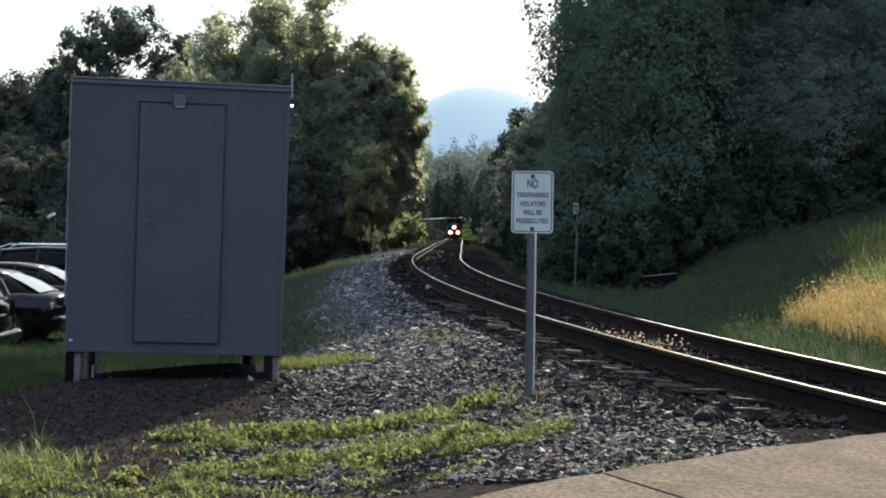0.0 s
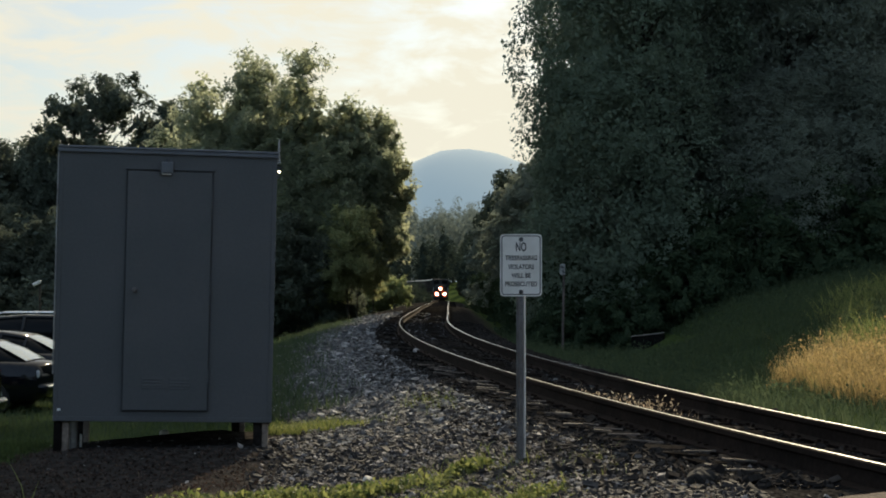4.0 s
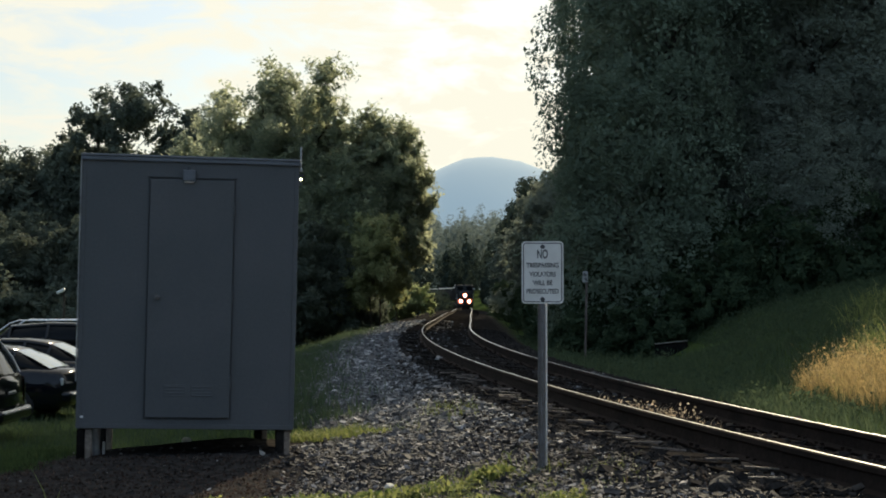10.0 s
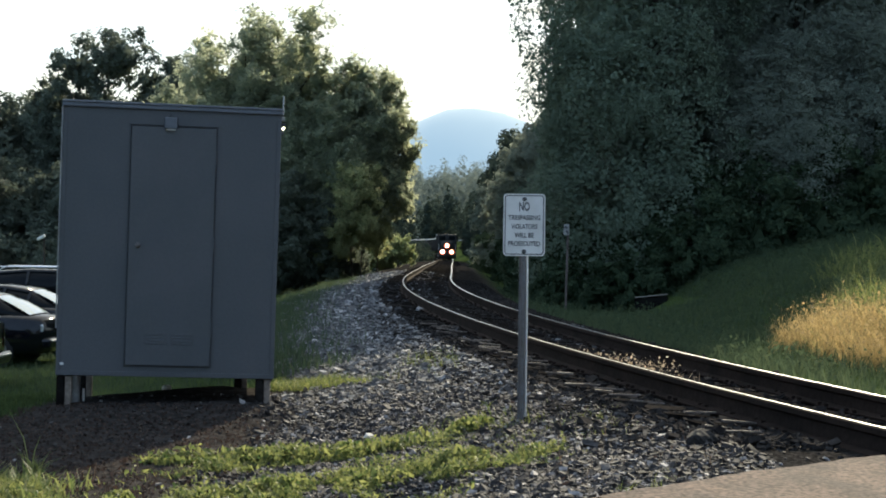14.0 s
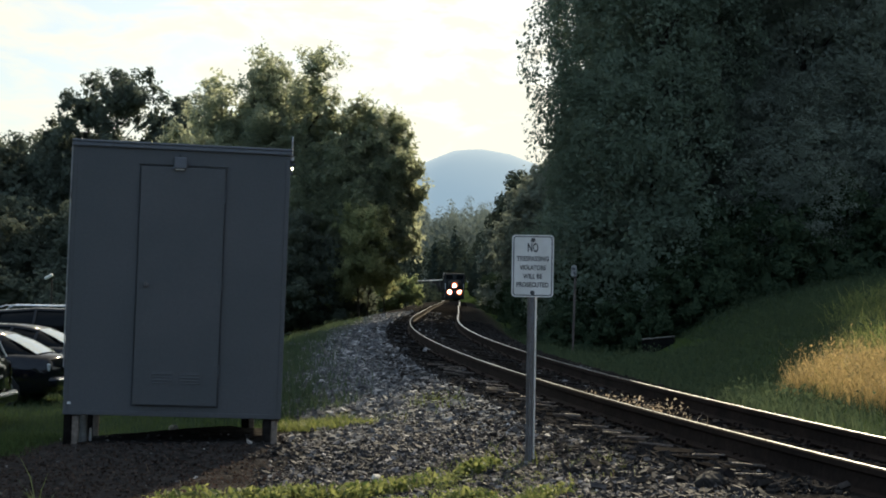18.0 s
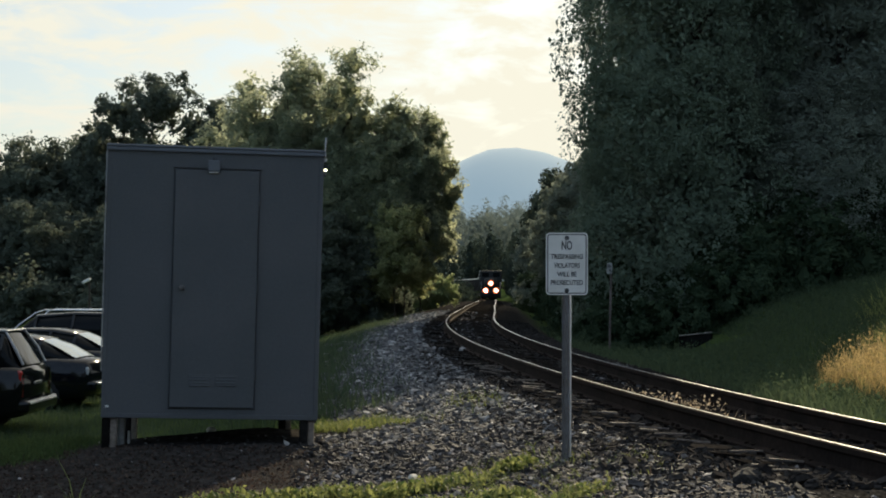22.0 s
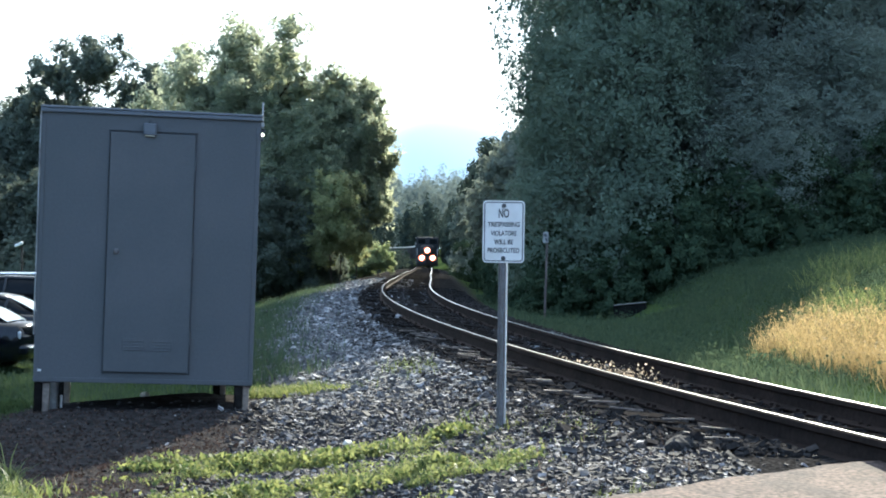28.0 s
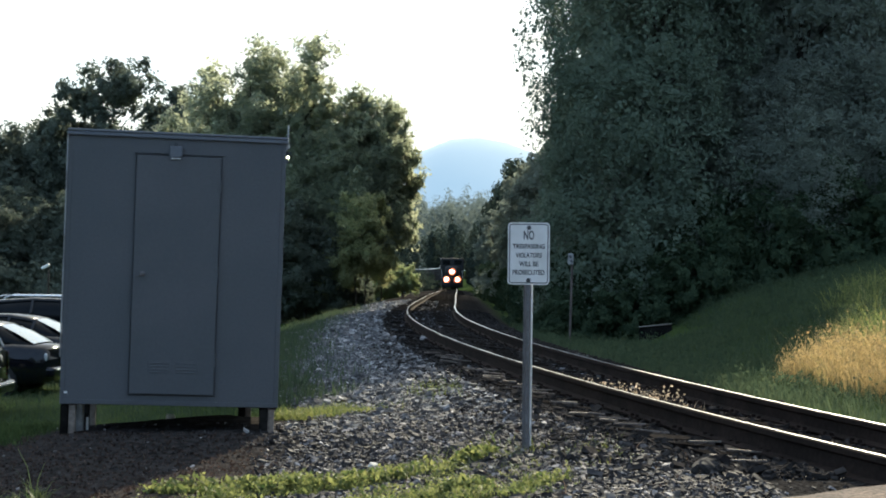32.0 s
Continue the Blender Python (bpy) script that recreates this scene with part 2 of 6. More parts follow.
def part(name, bm, mat, parent=None, label=""):
    """Links a bmesh as one mesh object, under a thing or a part."""
    me = bpy.data.meshes.new(name)
    bmesh.ops.recalc_face_normals(bm, faces=bm.faces)
    bm.to_mesh(me)
    bm.free()
    for m in (mat if isinstance(mat, (list, tuple)) else (mat,)):
        me.materials.append(m)
    ob = new(name, me)
    if parent:
        ob.parent = parent
    return tagged(ob, label) if label else ob


def thing(name, label, category, at=None, group="", kind=""):
    ob = new(name)
    if at is not None:
        ob.matrix_basis = at
    return tagged(ob, label, category, group, kind)


def box(sx, sy, sz, at=(0, 0, 0), bevel=0.0, bm=None, turn=(0, 0, 0), segments=1):
    """A box of those sizes with its middle at a place, its edges rounded."""
    made = bmesh.new()
    bmesh.ops.create_cube(made, size=1, matrix=Matrix.Diagonal((sx, sy, sz, 1)))
    if bevel:
        bmesh.ops.bevel(made, geom=list(made.edges), offset=bevel, segments=segments, affect="EDGES", profile=0.5)
    bmesh.ops.transform(made, matrix=pose(*at, *turn), verts=made.verts)
    return merge(bm, made)


def merge(bm, made):
    if bm is None:
        return made
    me = bpy.data.meshes.new("joined")
    made.to_mesh(me)
    made.free()
    bm.from_mesh(me)
    bpy.data.meshes.remove(me)
    return bm


def rod(r1, r2, length, at=(0, 0, 0), turn=(0, 0, 0), sides=14, bm=None, bevel=0.0):
    """A rod or cone along its own z, with its middle at a place."""
    made = bmesh.new()
    bmesh.ops.create_cone(made, cap_ends=True, segments=sides, radius1=r1, radius2=r2, depth=length)
    if bevel:
        bmesh.ops.bevel(made, geom=[e for e in made.edges if len(e.link_faces) == 2 and any(len(f.verts) > 4 for f in e.link_faces)], offset=bevel, segments=2, affect="EDGES")
    bmesh.ops.transform(made, matrix=pose(*at, *turn), verts=made.verts)
    return merge(bm, made)


def tube(points, radii, sides=7):
    """Vertices and faces of a bent, tapering tube."""
    points, verts, faces = np.asarray(points, float), [], []
    ring = np.arange(sides) * 2 * np.pi / sides
    for i, (p, r) in enumerate(zip(points, radii)):
        d = points[min(i + 1, len(points) - 1)] - points[max(i - 1, 0)]
        d /= np.linalg.norm(d) + 1e-9
        a = np.cross(d, (0.3, 1.0, 0.1))
        a /= np.linalg.norm(a) + 1e-9
        b = np.cross(d, a)
        verts.append(p + r * (np.cos(ring)[:, None] * a + np.sin(ring)[:, None] * b))
        if i:
            o = (i - 1) * sides
            faces += [[o + k, o + (k + 1) % sides, o + sides + (k + 1) % sides, o + sides + k] for k in range(sides)]
    return np.concatenate(verts), faces


# ---- the track's line: a right-hand bend, then a straight that drops away, then a left-hand bend far off ----
S = np.arange(0, 640, 0.5)
BEND = np.interp(S, [0, 15, 30, 45, 60, 80, 110, 150, 290, 310, 640], [1.084, 0.536, 0.398, 0.206, -0.081, 0.052, -0.036, 0, 0, -0.28, -0.28]) / 100
HEAD = -0.2342 + np.cumsum(BEND) * 0.5
TX, TY = 3.612 + np.cumsum(np.sin(HEAD)) * 0.5, 8 + np.cumsum(np.cos(HEAD)) * 0.5
TZ = 1.6 + np.interp(S, [0, 30, 80, 150, 190, 285, 420], [-1.129, -1.142, -1.27, -1.55, -1.93, -2.95, -3.4])
TZ = np.convolve(np.pad(TZ, 20, mode="edge"), np.ones(41) / 41, mode="valid")
CANT = 0.109 * np.interp(S, [0, 60, 120, 500], [1, 1, 0, 0])
sway = np.clip((S - 130) / 65, 0, 1) ** 2 * (3 - 2 * np.clip((S - 130) / 65, 0, 1)) * (1 - np.clip((S - 215) / 75, 0, 1) ** 2 * (3 - 2 * np.clip((S - 215) / 75, 0, 1)))
TX = TX + 0.5 * sway
HEAD = np.arctan2(np.gradient(TX), np.gradient(TY))
back = np.arange(-26, 0, 0.5)
S = np.r_[back, S]
TX = np.r_[TX[0] + back * math.sin(HEAD[0]), TX]
TY = np.r_[TY[0] + back * math.cos(HEAD[0]), TY]
TZ, CANT, HEAD = np.r_[back * 0 + TZ[0], TZ], np.r_[back * 0 + CANT[0], CANT], np.r_[back * 0 + HEAD[0], HEAD]


def track_at(s):
    """Place, heading and cant of the track's middle at s metres."""
    return np.interp(s, S, TX), np.interp(s, S, TY), np.interp(s, S, TZ), np.interp(s, S, HEAD), np.interp(s, S, CANT)


def smooth(a, b, x):
    t = np.clip((np.asarray(x, float) - a) / (b - a), 0, 1)
    return t * t * (3 - 2 * t)


def fuzz(x, y, size, seed=0.0):
    """Smooth noise of about -1 to 1, for arrays."""
    x, y = np.asarray(x, float) / size + seed * 3.1, np.asarray(y, float) / size - seed * 1.7
    return (np.sin(x * 2.1 + 1.3 * np.sin(y * 1.7 + seed)) + np.sin(y * 2.3 + 1.5 * np.sin(x * 1.3 - seed)) + np.sin((x + y) * 3.7 + 2 * np.sin(x * 0.9)) * 0.5) / 2.5


def road_edge(x):
    """How far the road's far edge lies ahead."""
    return np.interp(x, [-30, -3, 0.107, 0.28, 0.55, 0.93, 1.40, 1.87, 2.275, 2.52, 3.0, 5, 14, 60], [-10, 4.6, 6.96, 7.143, 7.411, 7.678, 8.0, 8.335, 8.612, 8.705, 8.83, 9.3, 11, 20])


def road_z(x, y):
    """The road's height: it climbs to the rails where they cross it."""
    low = 0.055 * np.clip(y, -5, 12) - 0.06
    rise = smooth(4.5, 1.2, np.abs(across(x, y))) * smooth(7.0, 5.0, y)
    return low + rise * (np.interp(y, TY, TZ) + np.interp(across(x, y), [-0.75, 0.75], [CANT[0], 0.0]) - 0.065 - low)


def across(x, y):
    """Metres to the right of the track's middle."""
    return (x - np.interp(y, TY, TX)) * np.cos(np.interp(y, TY, HEAD))


def ground_z(x, y):
    x, y = np.asarray(x, float), np.asarray(y, float)
    u, zt = across(x, y), np.interp(y, TY, TZ)
    wide = 2.7 + 4.0 * (1 - smooth(14.0, 15.8, y + 0.2 * fuzz(x, y, 2.0)))
    drop = np.interp(-u, [0, 1.5, 2.1, 3.4, 8], [0.20, 0.20, 0.24, 0.30, 0.36])
    edge = smooth(0, 5.0, -u - wide)
    left = zt - drop + np.interp(y, TY, CANT) * np.interp(-u, [0, 1.6, 3.6], [0.5, 1.15, 0]) - edge * 0.95 - 0.25 * smooth(14, 60, -u)
    left = left - 0.10 * smooth(13.6, 10.5, y) * smooth(2.2, 4.0, -u)
    right = zt + np.interp(u, [0, 1.4, 2.2, 3.2, 4.4, 6, 8, 10, 12, 20, 60, 400], [-0.20, -0.20, -0.34, -0.46, -0.30, 0.20, 0.90, 1.38, 1.68, 2.4, 4.5, 11.0]) - 0.25 * smooth(24, 40, y) * smooth(1.5, 5, u) * smooth(16, 9, u) - 0.5 * np.exp(-((y - 42) / 4.5) ** 2 - ((u - 5.6) / 1.7) ** 2)
    z = np.where(u < 0, left, right)
    rough = 0.5 * smooth(1.6, 2.4, np.abs(u))
    z = z + rough * (0.05 * fuzz(x, y, 1.1) + 0.025 * fuzz(x, y, 0.33, 2))
    z = z + 0.06 * smooth(1.3, 0.7, np.abs(x + 2.3)) * smooth(12.4, 13.2, y) * smooth(14.6, 13.8, y)
    z = z + 0.05 * smooth(0.8, 0.4, np.abs(x + 2.7 + 0.15 * np.sin(y * 9))) * np.exp(-((y - 15.3) / 0.35) ** 2)
    near = smooth(2.2, 0.15, y - road_edge(x))
    z = z * (1 - near) + (road_z(x, y) - 0.03) * near
    far = smooth(500, 900, y)
    return z * (1 - far) + far * -1.8


def axis(dense_a, dense_b, step, mids, ends, growth=1.12):
    left, right = [dense_a], [dense_b]
    s = step
    while left[-1] > ends[0]:
        s = min(s * growth, mids if left[-1] > -120 else 400)
        left.append(left[-1] - s)
    s = step
    while right[-1] < ends[1]:
        s = min(s * growth, mids if right[-1] < 120 else 400)
        right.append(right[-1] + s)
    return np.r_[left[::-1], np.arange(dense_a + step, dense_b - step / 2, step), right]


def ground_material():
    """Earth, gravel and turf, blended by what lies where."""
    m = bpy.data.materials.new("earth_gravel_turf")
    m.use_nodes = True
    nt = m.node_tree
    p = nt.nodes["Principled BSDF"]
    p.inputs["Roughness"].default_value = 0.95
    p.inputs["Specular IOR Level"].default_value = 0.0
    co = nt.nodes.new("ShaderNodeTexCoord")

    def noise_ramp(scale, a, b, lo=0.35, hi=0.65):
        n = nt.nodes.new("ShaderNodeTexNoise")
        n.inputs["Scale"].default_value, n.inputs["Detail"].default_value = scale, 6
        nt.links.new(co.outputs["Object"], n.inputs["Vector"])
        r = nt.nodes.new("ShaderNodeValToRGB")
        r.color_ramp.elements[0].position, r.color_ramp.elements[1].position = lo, hi
        r.color_ramp.elements[0].color, r.color_ramp.elements[1].color = (*a, 1), (*b, 1)
        nt.links.new(n.outputs["Fac"], r.inputs["Fac"])
        return r.outputs["Color"], n.outputs["Fac"]

    soil, h1 = noise_ramp(14, (0.024, 0.0225, 0.022), (0.058, 0.053, 0.05))
    stones, h2 = noise_ramp(38, (0.010, 0.0095, 0.009), (0.05, 0.047, 0.045), 0.4, 0.66)
    turf, h3 = noise_ramp(6, (0.032, 0.052, 0.018), (0.066, 0.09, 0.03))

    def mix(fac, a, b):
        n = nt.nodes.new("ShaderNodeMix")
        n.data_type = "RGBA"
        at = nt.nodes.new("ShaderNodeAttribute")
        at.attribute_name = fac
        nt.links.new(at.outputs["Fac"], n.inputs["Factor"])
        nt.links.new(a, n.inputs["A"])
        nt.links.new(b, n.inputs["B"])
        return n.outputs["Result"]

    nt.links.new(mix("turf", mix("gravel", soil, stones), turf), p.inputs["Base Color"])
    bp = nt.nodes.new("ShaderNodeBump")
    bp.inputs["Strength"].default_value, bp.inputs["Distance"].default_value = 0.7, 0.03
    nt.links.new(h2, bp.inputs["Height"])
    nt.links.new(bp.outputs[0], p.inputs["Normal"])
    return m


def bare_at(x, y):
    """The strip of brown earth between the weeds and the road."""
    return smooth(1.0, 0.3, x + 0.3 * fuzz(x, y, 0.5, 13)) * smooth(9.25, 8.75, y - 0.1 * x + 0.2 * fuzz(x, y, 0.4, 17))


def gravel_at(x, y):
    u = across(x, y)
    wob = 0.3 * fuzz(x, y, 1.6, 5)
    bed = smooth(-3.6, -3.0, u + wob) * smooth(-1.7, -2.0, u + 0.4 * wob)
    yard = smooth(-1.7, -0.6, x + wob) * smooth(15.6, 14.2, y + wob) * smooth(0.0, 0.3, y - road_edge(x)) * smooth(2.4, 1.2, u) * (1 - 0.95 * bare_at(x, y))
    return np.maximum(np.maximum(bed, smooth(2.2, 1.8, np.abs(u)) * (y > road_edge(x))), 0.85 * yard)


def turf_at(x, y):
    u = across(x, y)
    wob = 0.5 * fuzz(x, y, 1.3, 8)
    left = smooth(3.2, 4.6, -u + wob) * smooth(15.0, 16.2, y + wob)
    lawn = smooth(6.6, 7.8, -u + wob)
    right = smooth(2.0, 3.0, u + 0.3 * wob)
    return np.maximum(np.maximum(np.maximum(left, lawn), right), yard_lawn(x, y))


def clear(x, y):
    """Off the road, the track and the shed's footprint."""
    return (y > road_edge(x) + 0.12) & (np.abs(across(x, y)) > 1.5) & ~((x > -3.4) & (x < -1.2) & (y > 13.2) & (y < 15.8))


def culvert_view(x, y):
    """Keeps tall growth out of the camera's view of the culvert."""
    return ~((np.abs(x - 5.75) < 0.75) & (y > 35.5) & (y < 42.4))


def yard_lawn(x, y):
    """Grass that comes forward past the shed's side, towards the cars."""
    return smooth(-0.35, 0.3, y - 13.1 - 1.05 * (x + 3.4) + 0.3 * fuzz(x, y, 0.5, 6)) * smooth(-3.35, -3.7, x + 0.12 * fuzz(x, y, 0.4, 3)) * (y < 18)


def near_turf(x, y):
    """The low green strip between the road and the gravel, and a tuft by the road."""
    far = np.interp(x, [-2, -1, 0, 0.4], [10.45, 10.7, 11.0, 11.1])
    mid = np.interp(x, [-1.9, -1, 0, 0.9], [9.0, 9.35, 9.65, 9.8])
    wob = 0.16 * fuzz(x, 0, 0.5, 2)
    a = 0.6 * np.exp(-((y - far + wob) / 0.36) ** 2) * smooth(-2.1, -1.8, x) * smooth(0.3, -0.1, x)
    b = 1.2 * np.exp(-((y - mid + wob) / 0.33) ** 2) * smooth(-1.9, -1.5, x) * smooth(1.0, 0.7, x)
    c = 0.45 * np.exp(-((y - 9.9 + wob) / 0.3) ** 2) * smooth(-1.2, -0.6, x) * smooth(0.6, 0.2, x)
    low = 0.12 * np.exp(-((y - mid + 0.75) / 0.25) ** 2) * smooth(-2.6, -2.0, x) * smooth(0.5, 0.1, x)
    tuft = np.exp(-(((x + 2.7) / 0.45) ** 2 + ((y - 8.9) / 0.5) ** 2)) * 1.3
    return (a + b + c + low + tuft) * smooth(0.02, 0.5, fuzz(x, y, 0.17, 3) + 0.7 * fuzz(x, y, 0.45, 6) + 0.14) * clear(x, y)


gx, gy = axis(-7.5, 9, 0.13, 4.0, (-3500, 3500)), axis(6.5, 21, 0.13, 4.0, (-60, 4500), 1.06)
GX, GY = np.meshgrid(gx, gy)
gv = np.c_[GX.ravel(), GY.ravel(), ground_z(GX, GY).ravel()]
nx, ny = len(gx), len(gy)
gi = (np.arange(ny - 1)[:, None] * nx + np.arange(nx - 1)).ravel()
ground = np_object("ground", gv, np.c_[gi, gi + 1, gi + nx + 1, gi + nx], ground_material(), smooth=True)
for key, fn in (("gravel", gravel_at), ("turf", turf_at)):
    ground.data.attributes.new(key, "FLOAT", "POINT").data.foreach_set("value", fn(gv[:, 0], gv[:, 1]).astype(np.float32))
tagged(ground, "earth, gravel and rough grass beside the railway", "ground", kind="structure")


# ---- the road at the crossing: asphalt, and a paler concrete apron, with a joint between ----
def road_slab(name, label, mat, x0, x1, joint0, joint1):
    """Part of the road between two slanting joints, with a thick worn edge."""
    bm = bmesh.new()
    xs = np.r_[np.linspace(x0, min(x1, 3.2), 150), np.linspace(3.4, x1, 40)] if x1 > 5 else np.r_[np.linspace(x0, -2, 30), np.linspace(-1.9, x1, 90)]
    rows = []
    for x in xs:
        edge = float(road_edge(x)) + 0.022 * float(fuzz(x, 0, 0.25)) + 0.016 * float(fuzz(x, 0, 0.07, 3))
        line = []
        for k in np.r_[0, 0.02, np.linspace(0.1, 3, 12), np.linspace(3.8, 31, 20)]:
            y = edge - k
            xx = x + (0.6 * k)
            z = road_z(xx, y) + 0.035 * (k > 0.01) + 0.004 * float(fuzz(xx, y, 0.4))
            line.append(bm.verts.new((xx, y, z - (0.06 if k < 0.01 else 0.0))))
        rows.append(line)
    for a, b in zip(rows, rows[1:]):
        for i in range(len(a) - 1):
            bm.faces.new((a[i], b[i], b[i + 1], a[i + 1]))
    ob = part(name, bm, mat)
    tagged(ob, label, "road", kind="structure")
    return ob


M_ASPHALT = material("worn_asphalt", (0.105, 0.074, 0.06), 0.9, grain=1.0, scale=36, bump=0.006, other=(0.05, 0.039, 0.036), stain=3.2, spread=(0.36, 0.66), spec=0.2)
M_APRON = material("pale_concrete_apron", (0.115, 0.088, 0.071), 0.9, grain=0.9, scale=36, bump=0.005, other=(0.078, 0.06, 0.05), stain=3.2, spread=(0.36, 0.66), spec=0.2)
road_slab("road", "worn tan asphalt road at the level crossing", M_ASPHALT, 0.795, 30, True, False)
road_slab("pavement", "pale concrete apron beside the asphalt", M_APRON, -14, 0.78, False, True)


# ---- the railway track ----
track = thing("railway_track", "single railway track with bright worn rails on dark timber ties", "railway track")
RAIL_SECTION = [(-0.075, 0), (0.075, 0), (0.075, 0.012), (0.012, 0.03), (0.009, 0.12), (0.036, 0.135), (0.036, 0.168), (0.028, 0.176), (0.010, 0.178), (-0.010, 0.178), (-0.028, 0.176), (-0.036, 0.168), (-0.036, 0.135), (-0.009, 0.12), (-0.012, 0.03), (-0.075, 0.012)]


def rail(side):
    ss = np.r_[np.arange(-24, 60, 0.6), np.arange(60, 600, 2.0)]
    x, y, z, h, c = track_at(ss)
    n = len(RAIL_SECTION)
    verts = []
    for a, b in RAIL_SECTION:
        off = side * 0.752 + a
        verts.append(np.c_[x + off * np.cos(h), y - off * np.sin(h), z - 0.178 + b + (c if side < 0 else 0)])
    verts = np.stack(verts, 1).reshape(-1, 3)
    faces, top = [], []
    for i in range(len(ss) - 1):
        for k in range(n):
            faces.append((i * n + k, i * n + (k + 1) % n, (i + 1) * n + (k + 1) % n, (i + 1) * n + k))
            top.append(1 if k == 8 or (side > 0 and k == 7) else 0)
    ob = np_object("rail", verts, faces, M_RAIL, track)
    ob.data.materials.append(M_RAIL_TOP)
    ob.data.polygons.foreach_set("material_index", top)
    return ob


rail(-1), rail(1)


def tie_mesh(seed):
    r = random.Random(seed)
    bm = bmesh.new()
    bmesh.ops.create_cube(bm, size=1, matrix=Matrix.Diagonal((2.6, 0.225, 0.17, 1)))
    bmesh.ops.subdivide_edges(bm, edges=[e for e in bm.edges if abs(e.verts[0].co.x - e.verts[1].co.x) > 1], cuts=5)
    for v in bm.verts:
        v.co += Vector((r.uniform(-.03, .03) if abs(v.co.x) > 1.2 else 0, r.uniform(-.012, .012), r.uniform(-.014, .008)))
    me = bpy.data.meshes.new("tie")
    bm.to_mesh(me)
    bm.free()
    me.materials.append(M_TIE)
    return me


def tie_pose(s, r):
    x, y, z, h, c = track_at(s)
    lean = math.degrees(math.atan2(c, 1.505))
    return pose(x + r.uniform(-.06, .06) * math.cos(h), y, z + c / 2 - 0.178 - 0.012 - 0.085, 0, lean, -math.degrees(h) + r.uniform(-1.5, 1.5))


def plate_mesh():
    bm = box(0.19, 0.28, 0.018, bevel=0.004)
    for dx in (-0.085, 0.085):
        for dy in (-0.07, 0.07):
            box(0.03, 0.02, 0.03, (dx, dy, 0.018), bm=bm)
    me = bpy.data.meshes.new("tie_plate")
    bm.to_mesh(me)
    bm.free()
    me.materials.append(M_RAIL)
    return me


def lay_ties():
    r = random.Random(4)
    shapes = [tie_mesh(i) for i in range(6)]
    plate = plate_mesh()
    slivers = []
    for length in (0.26, 0.15):
        bm = box(length, 0.022, 0.014, bevel=0.003)
        for v in bm.verts:
            if v.co.x > 0:
                v.co.y *= 0.4
        me = bpy.data.meshes.new("splinter")
        bm.to_mesh(me)
        bm.free()
        me.materials.append(M_SPLINTER)
        slivers.append(me)
    s = 1.8
    verts, faces = [], []
    count = 0
    while s < 420:
        m = tie_pose(s, r)
        if count < 260:
            ob = new("tie", shapes[count % 6])
            ob.parent = track
            ob.matrix_basis = m
            if count < 60:
                for side in (-1, 1):
                    p = new("tie_plate", plate)
                    p.parent = ob
                    p.matrix_basis = pose(side * 0.752, 0, 0.094)
            if count < 26:
                for k in range(r.choice((0, 1, 1, 2))):
                    p = new("splinter", slivers[k % 2])
                    p.parent = ob
                    p.matrix_basis = pose(-1.10 + r.uniform(-.2, .16), r.uniform(-.12, .12), 0.10 + r.uniform(0, .025), r.uniform(-20, 20), r.uniform(-3, 3), r.uniform(-7, 7))
        else:
            me = shapes[count % 6]
            o = sum(len(v) for v in verts)
            verts.append(np.array([m @ v.co for v in me.vertices]))
            faces += [[o + i for i in p.vertices] for p in me.polygons]
        count += 1
        s += 0.52 if s < 140 else 0.6
    ob = np_object("distant_ties", np.concatenate(verts), faces, M_TIE, track)
    tagged(ob, kind="stuff")


lay_ties()


# ---- stones of the ballast and the gravel yard ----
def stone_material():
    m = material("crushed_stone", (0.17, 0.17, 0.175), 0.85, grain=0.3, scale=40, bump=0.004, spec=0.3)
    nt = m.node_tree
    geo = nt.nodes.new("ShaderNodeNewGeometry")
    ramp = nt.nodes.new("ShaderNodeValToRGB")
    e = ramp.color_ramp.elements
    e[0].color, e[1].color = (0.052, 0.052, 0.055, 1), (0.34, 0.34, 0.345, 1)
    mid = e.new(0.8)
    mid.color = (0.135, 0.138, 0.145, 1)
    hsv = [n for n in nt.nodes if n.type == "HUE_SAT"][0]
    nt.links.new(geo.outputs["Random Per Island"], ramp.inputs["Fac"])
    nt.links.new(ramp.outputs["Color"], hsv.inputs["Color"])
    return m


M_STONE = stone_material()
CUBE = np.array([(x, y, z) for x in (-1, 1) for y in (-1, 1) for z in (-1, 1)], float)
CUBE_FACES = np.array([(0, 1, 3, 2), (4, 6, 7, 5), (0, 4, 5, 1), (2, 3, 7, 6), (0, 2, 6, 4), (1, 5, 7, 3)])


def turns(rng, n):
    q = rng.normal(size=(n, 4))
    q /= np.linalg.norm(q, axis=1)[:, None]
    w, x, y, z = q.T
    return np.stack([1 - 2 * (y * y + z * z), 2 * (x * y - z * w), 2 * (x * z + y * w), 2 * (x * y + z * w), 1 - 2 * (x * x + z * z), 2 * (y * z - x * w), 2 * (x * z - y * w), 2 * (y * z + x * w), 1 - 2 * (x * x + y * y)], 1).reshape(n, 3, 3)


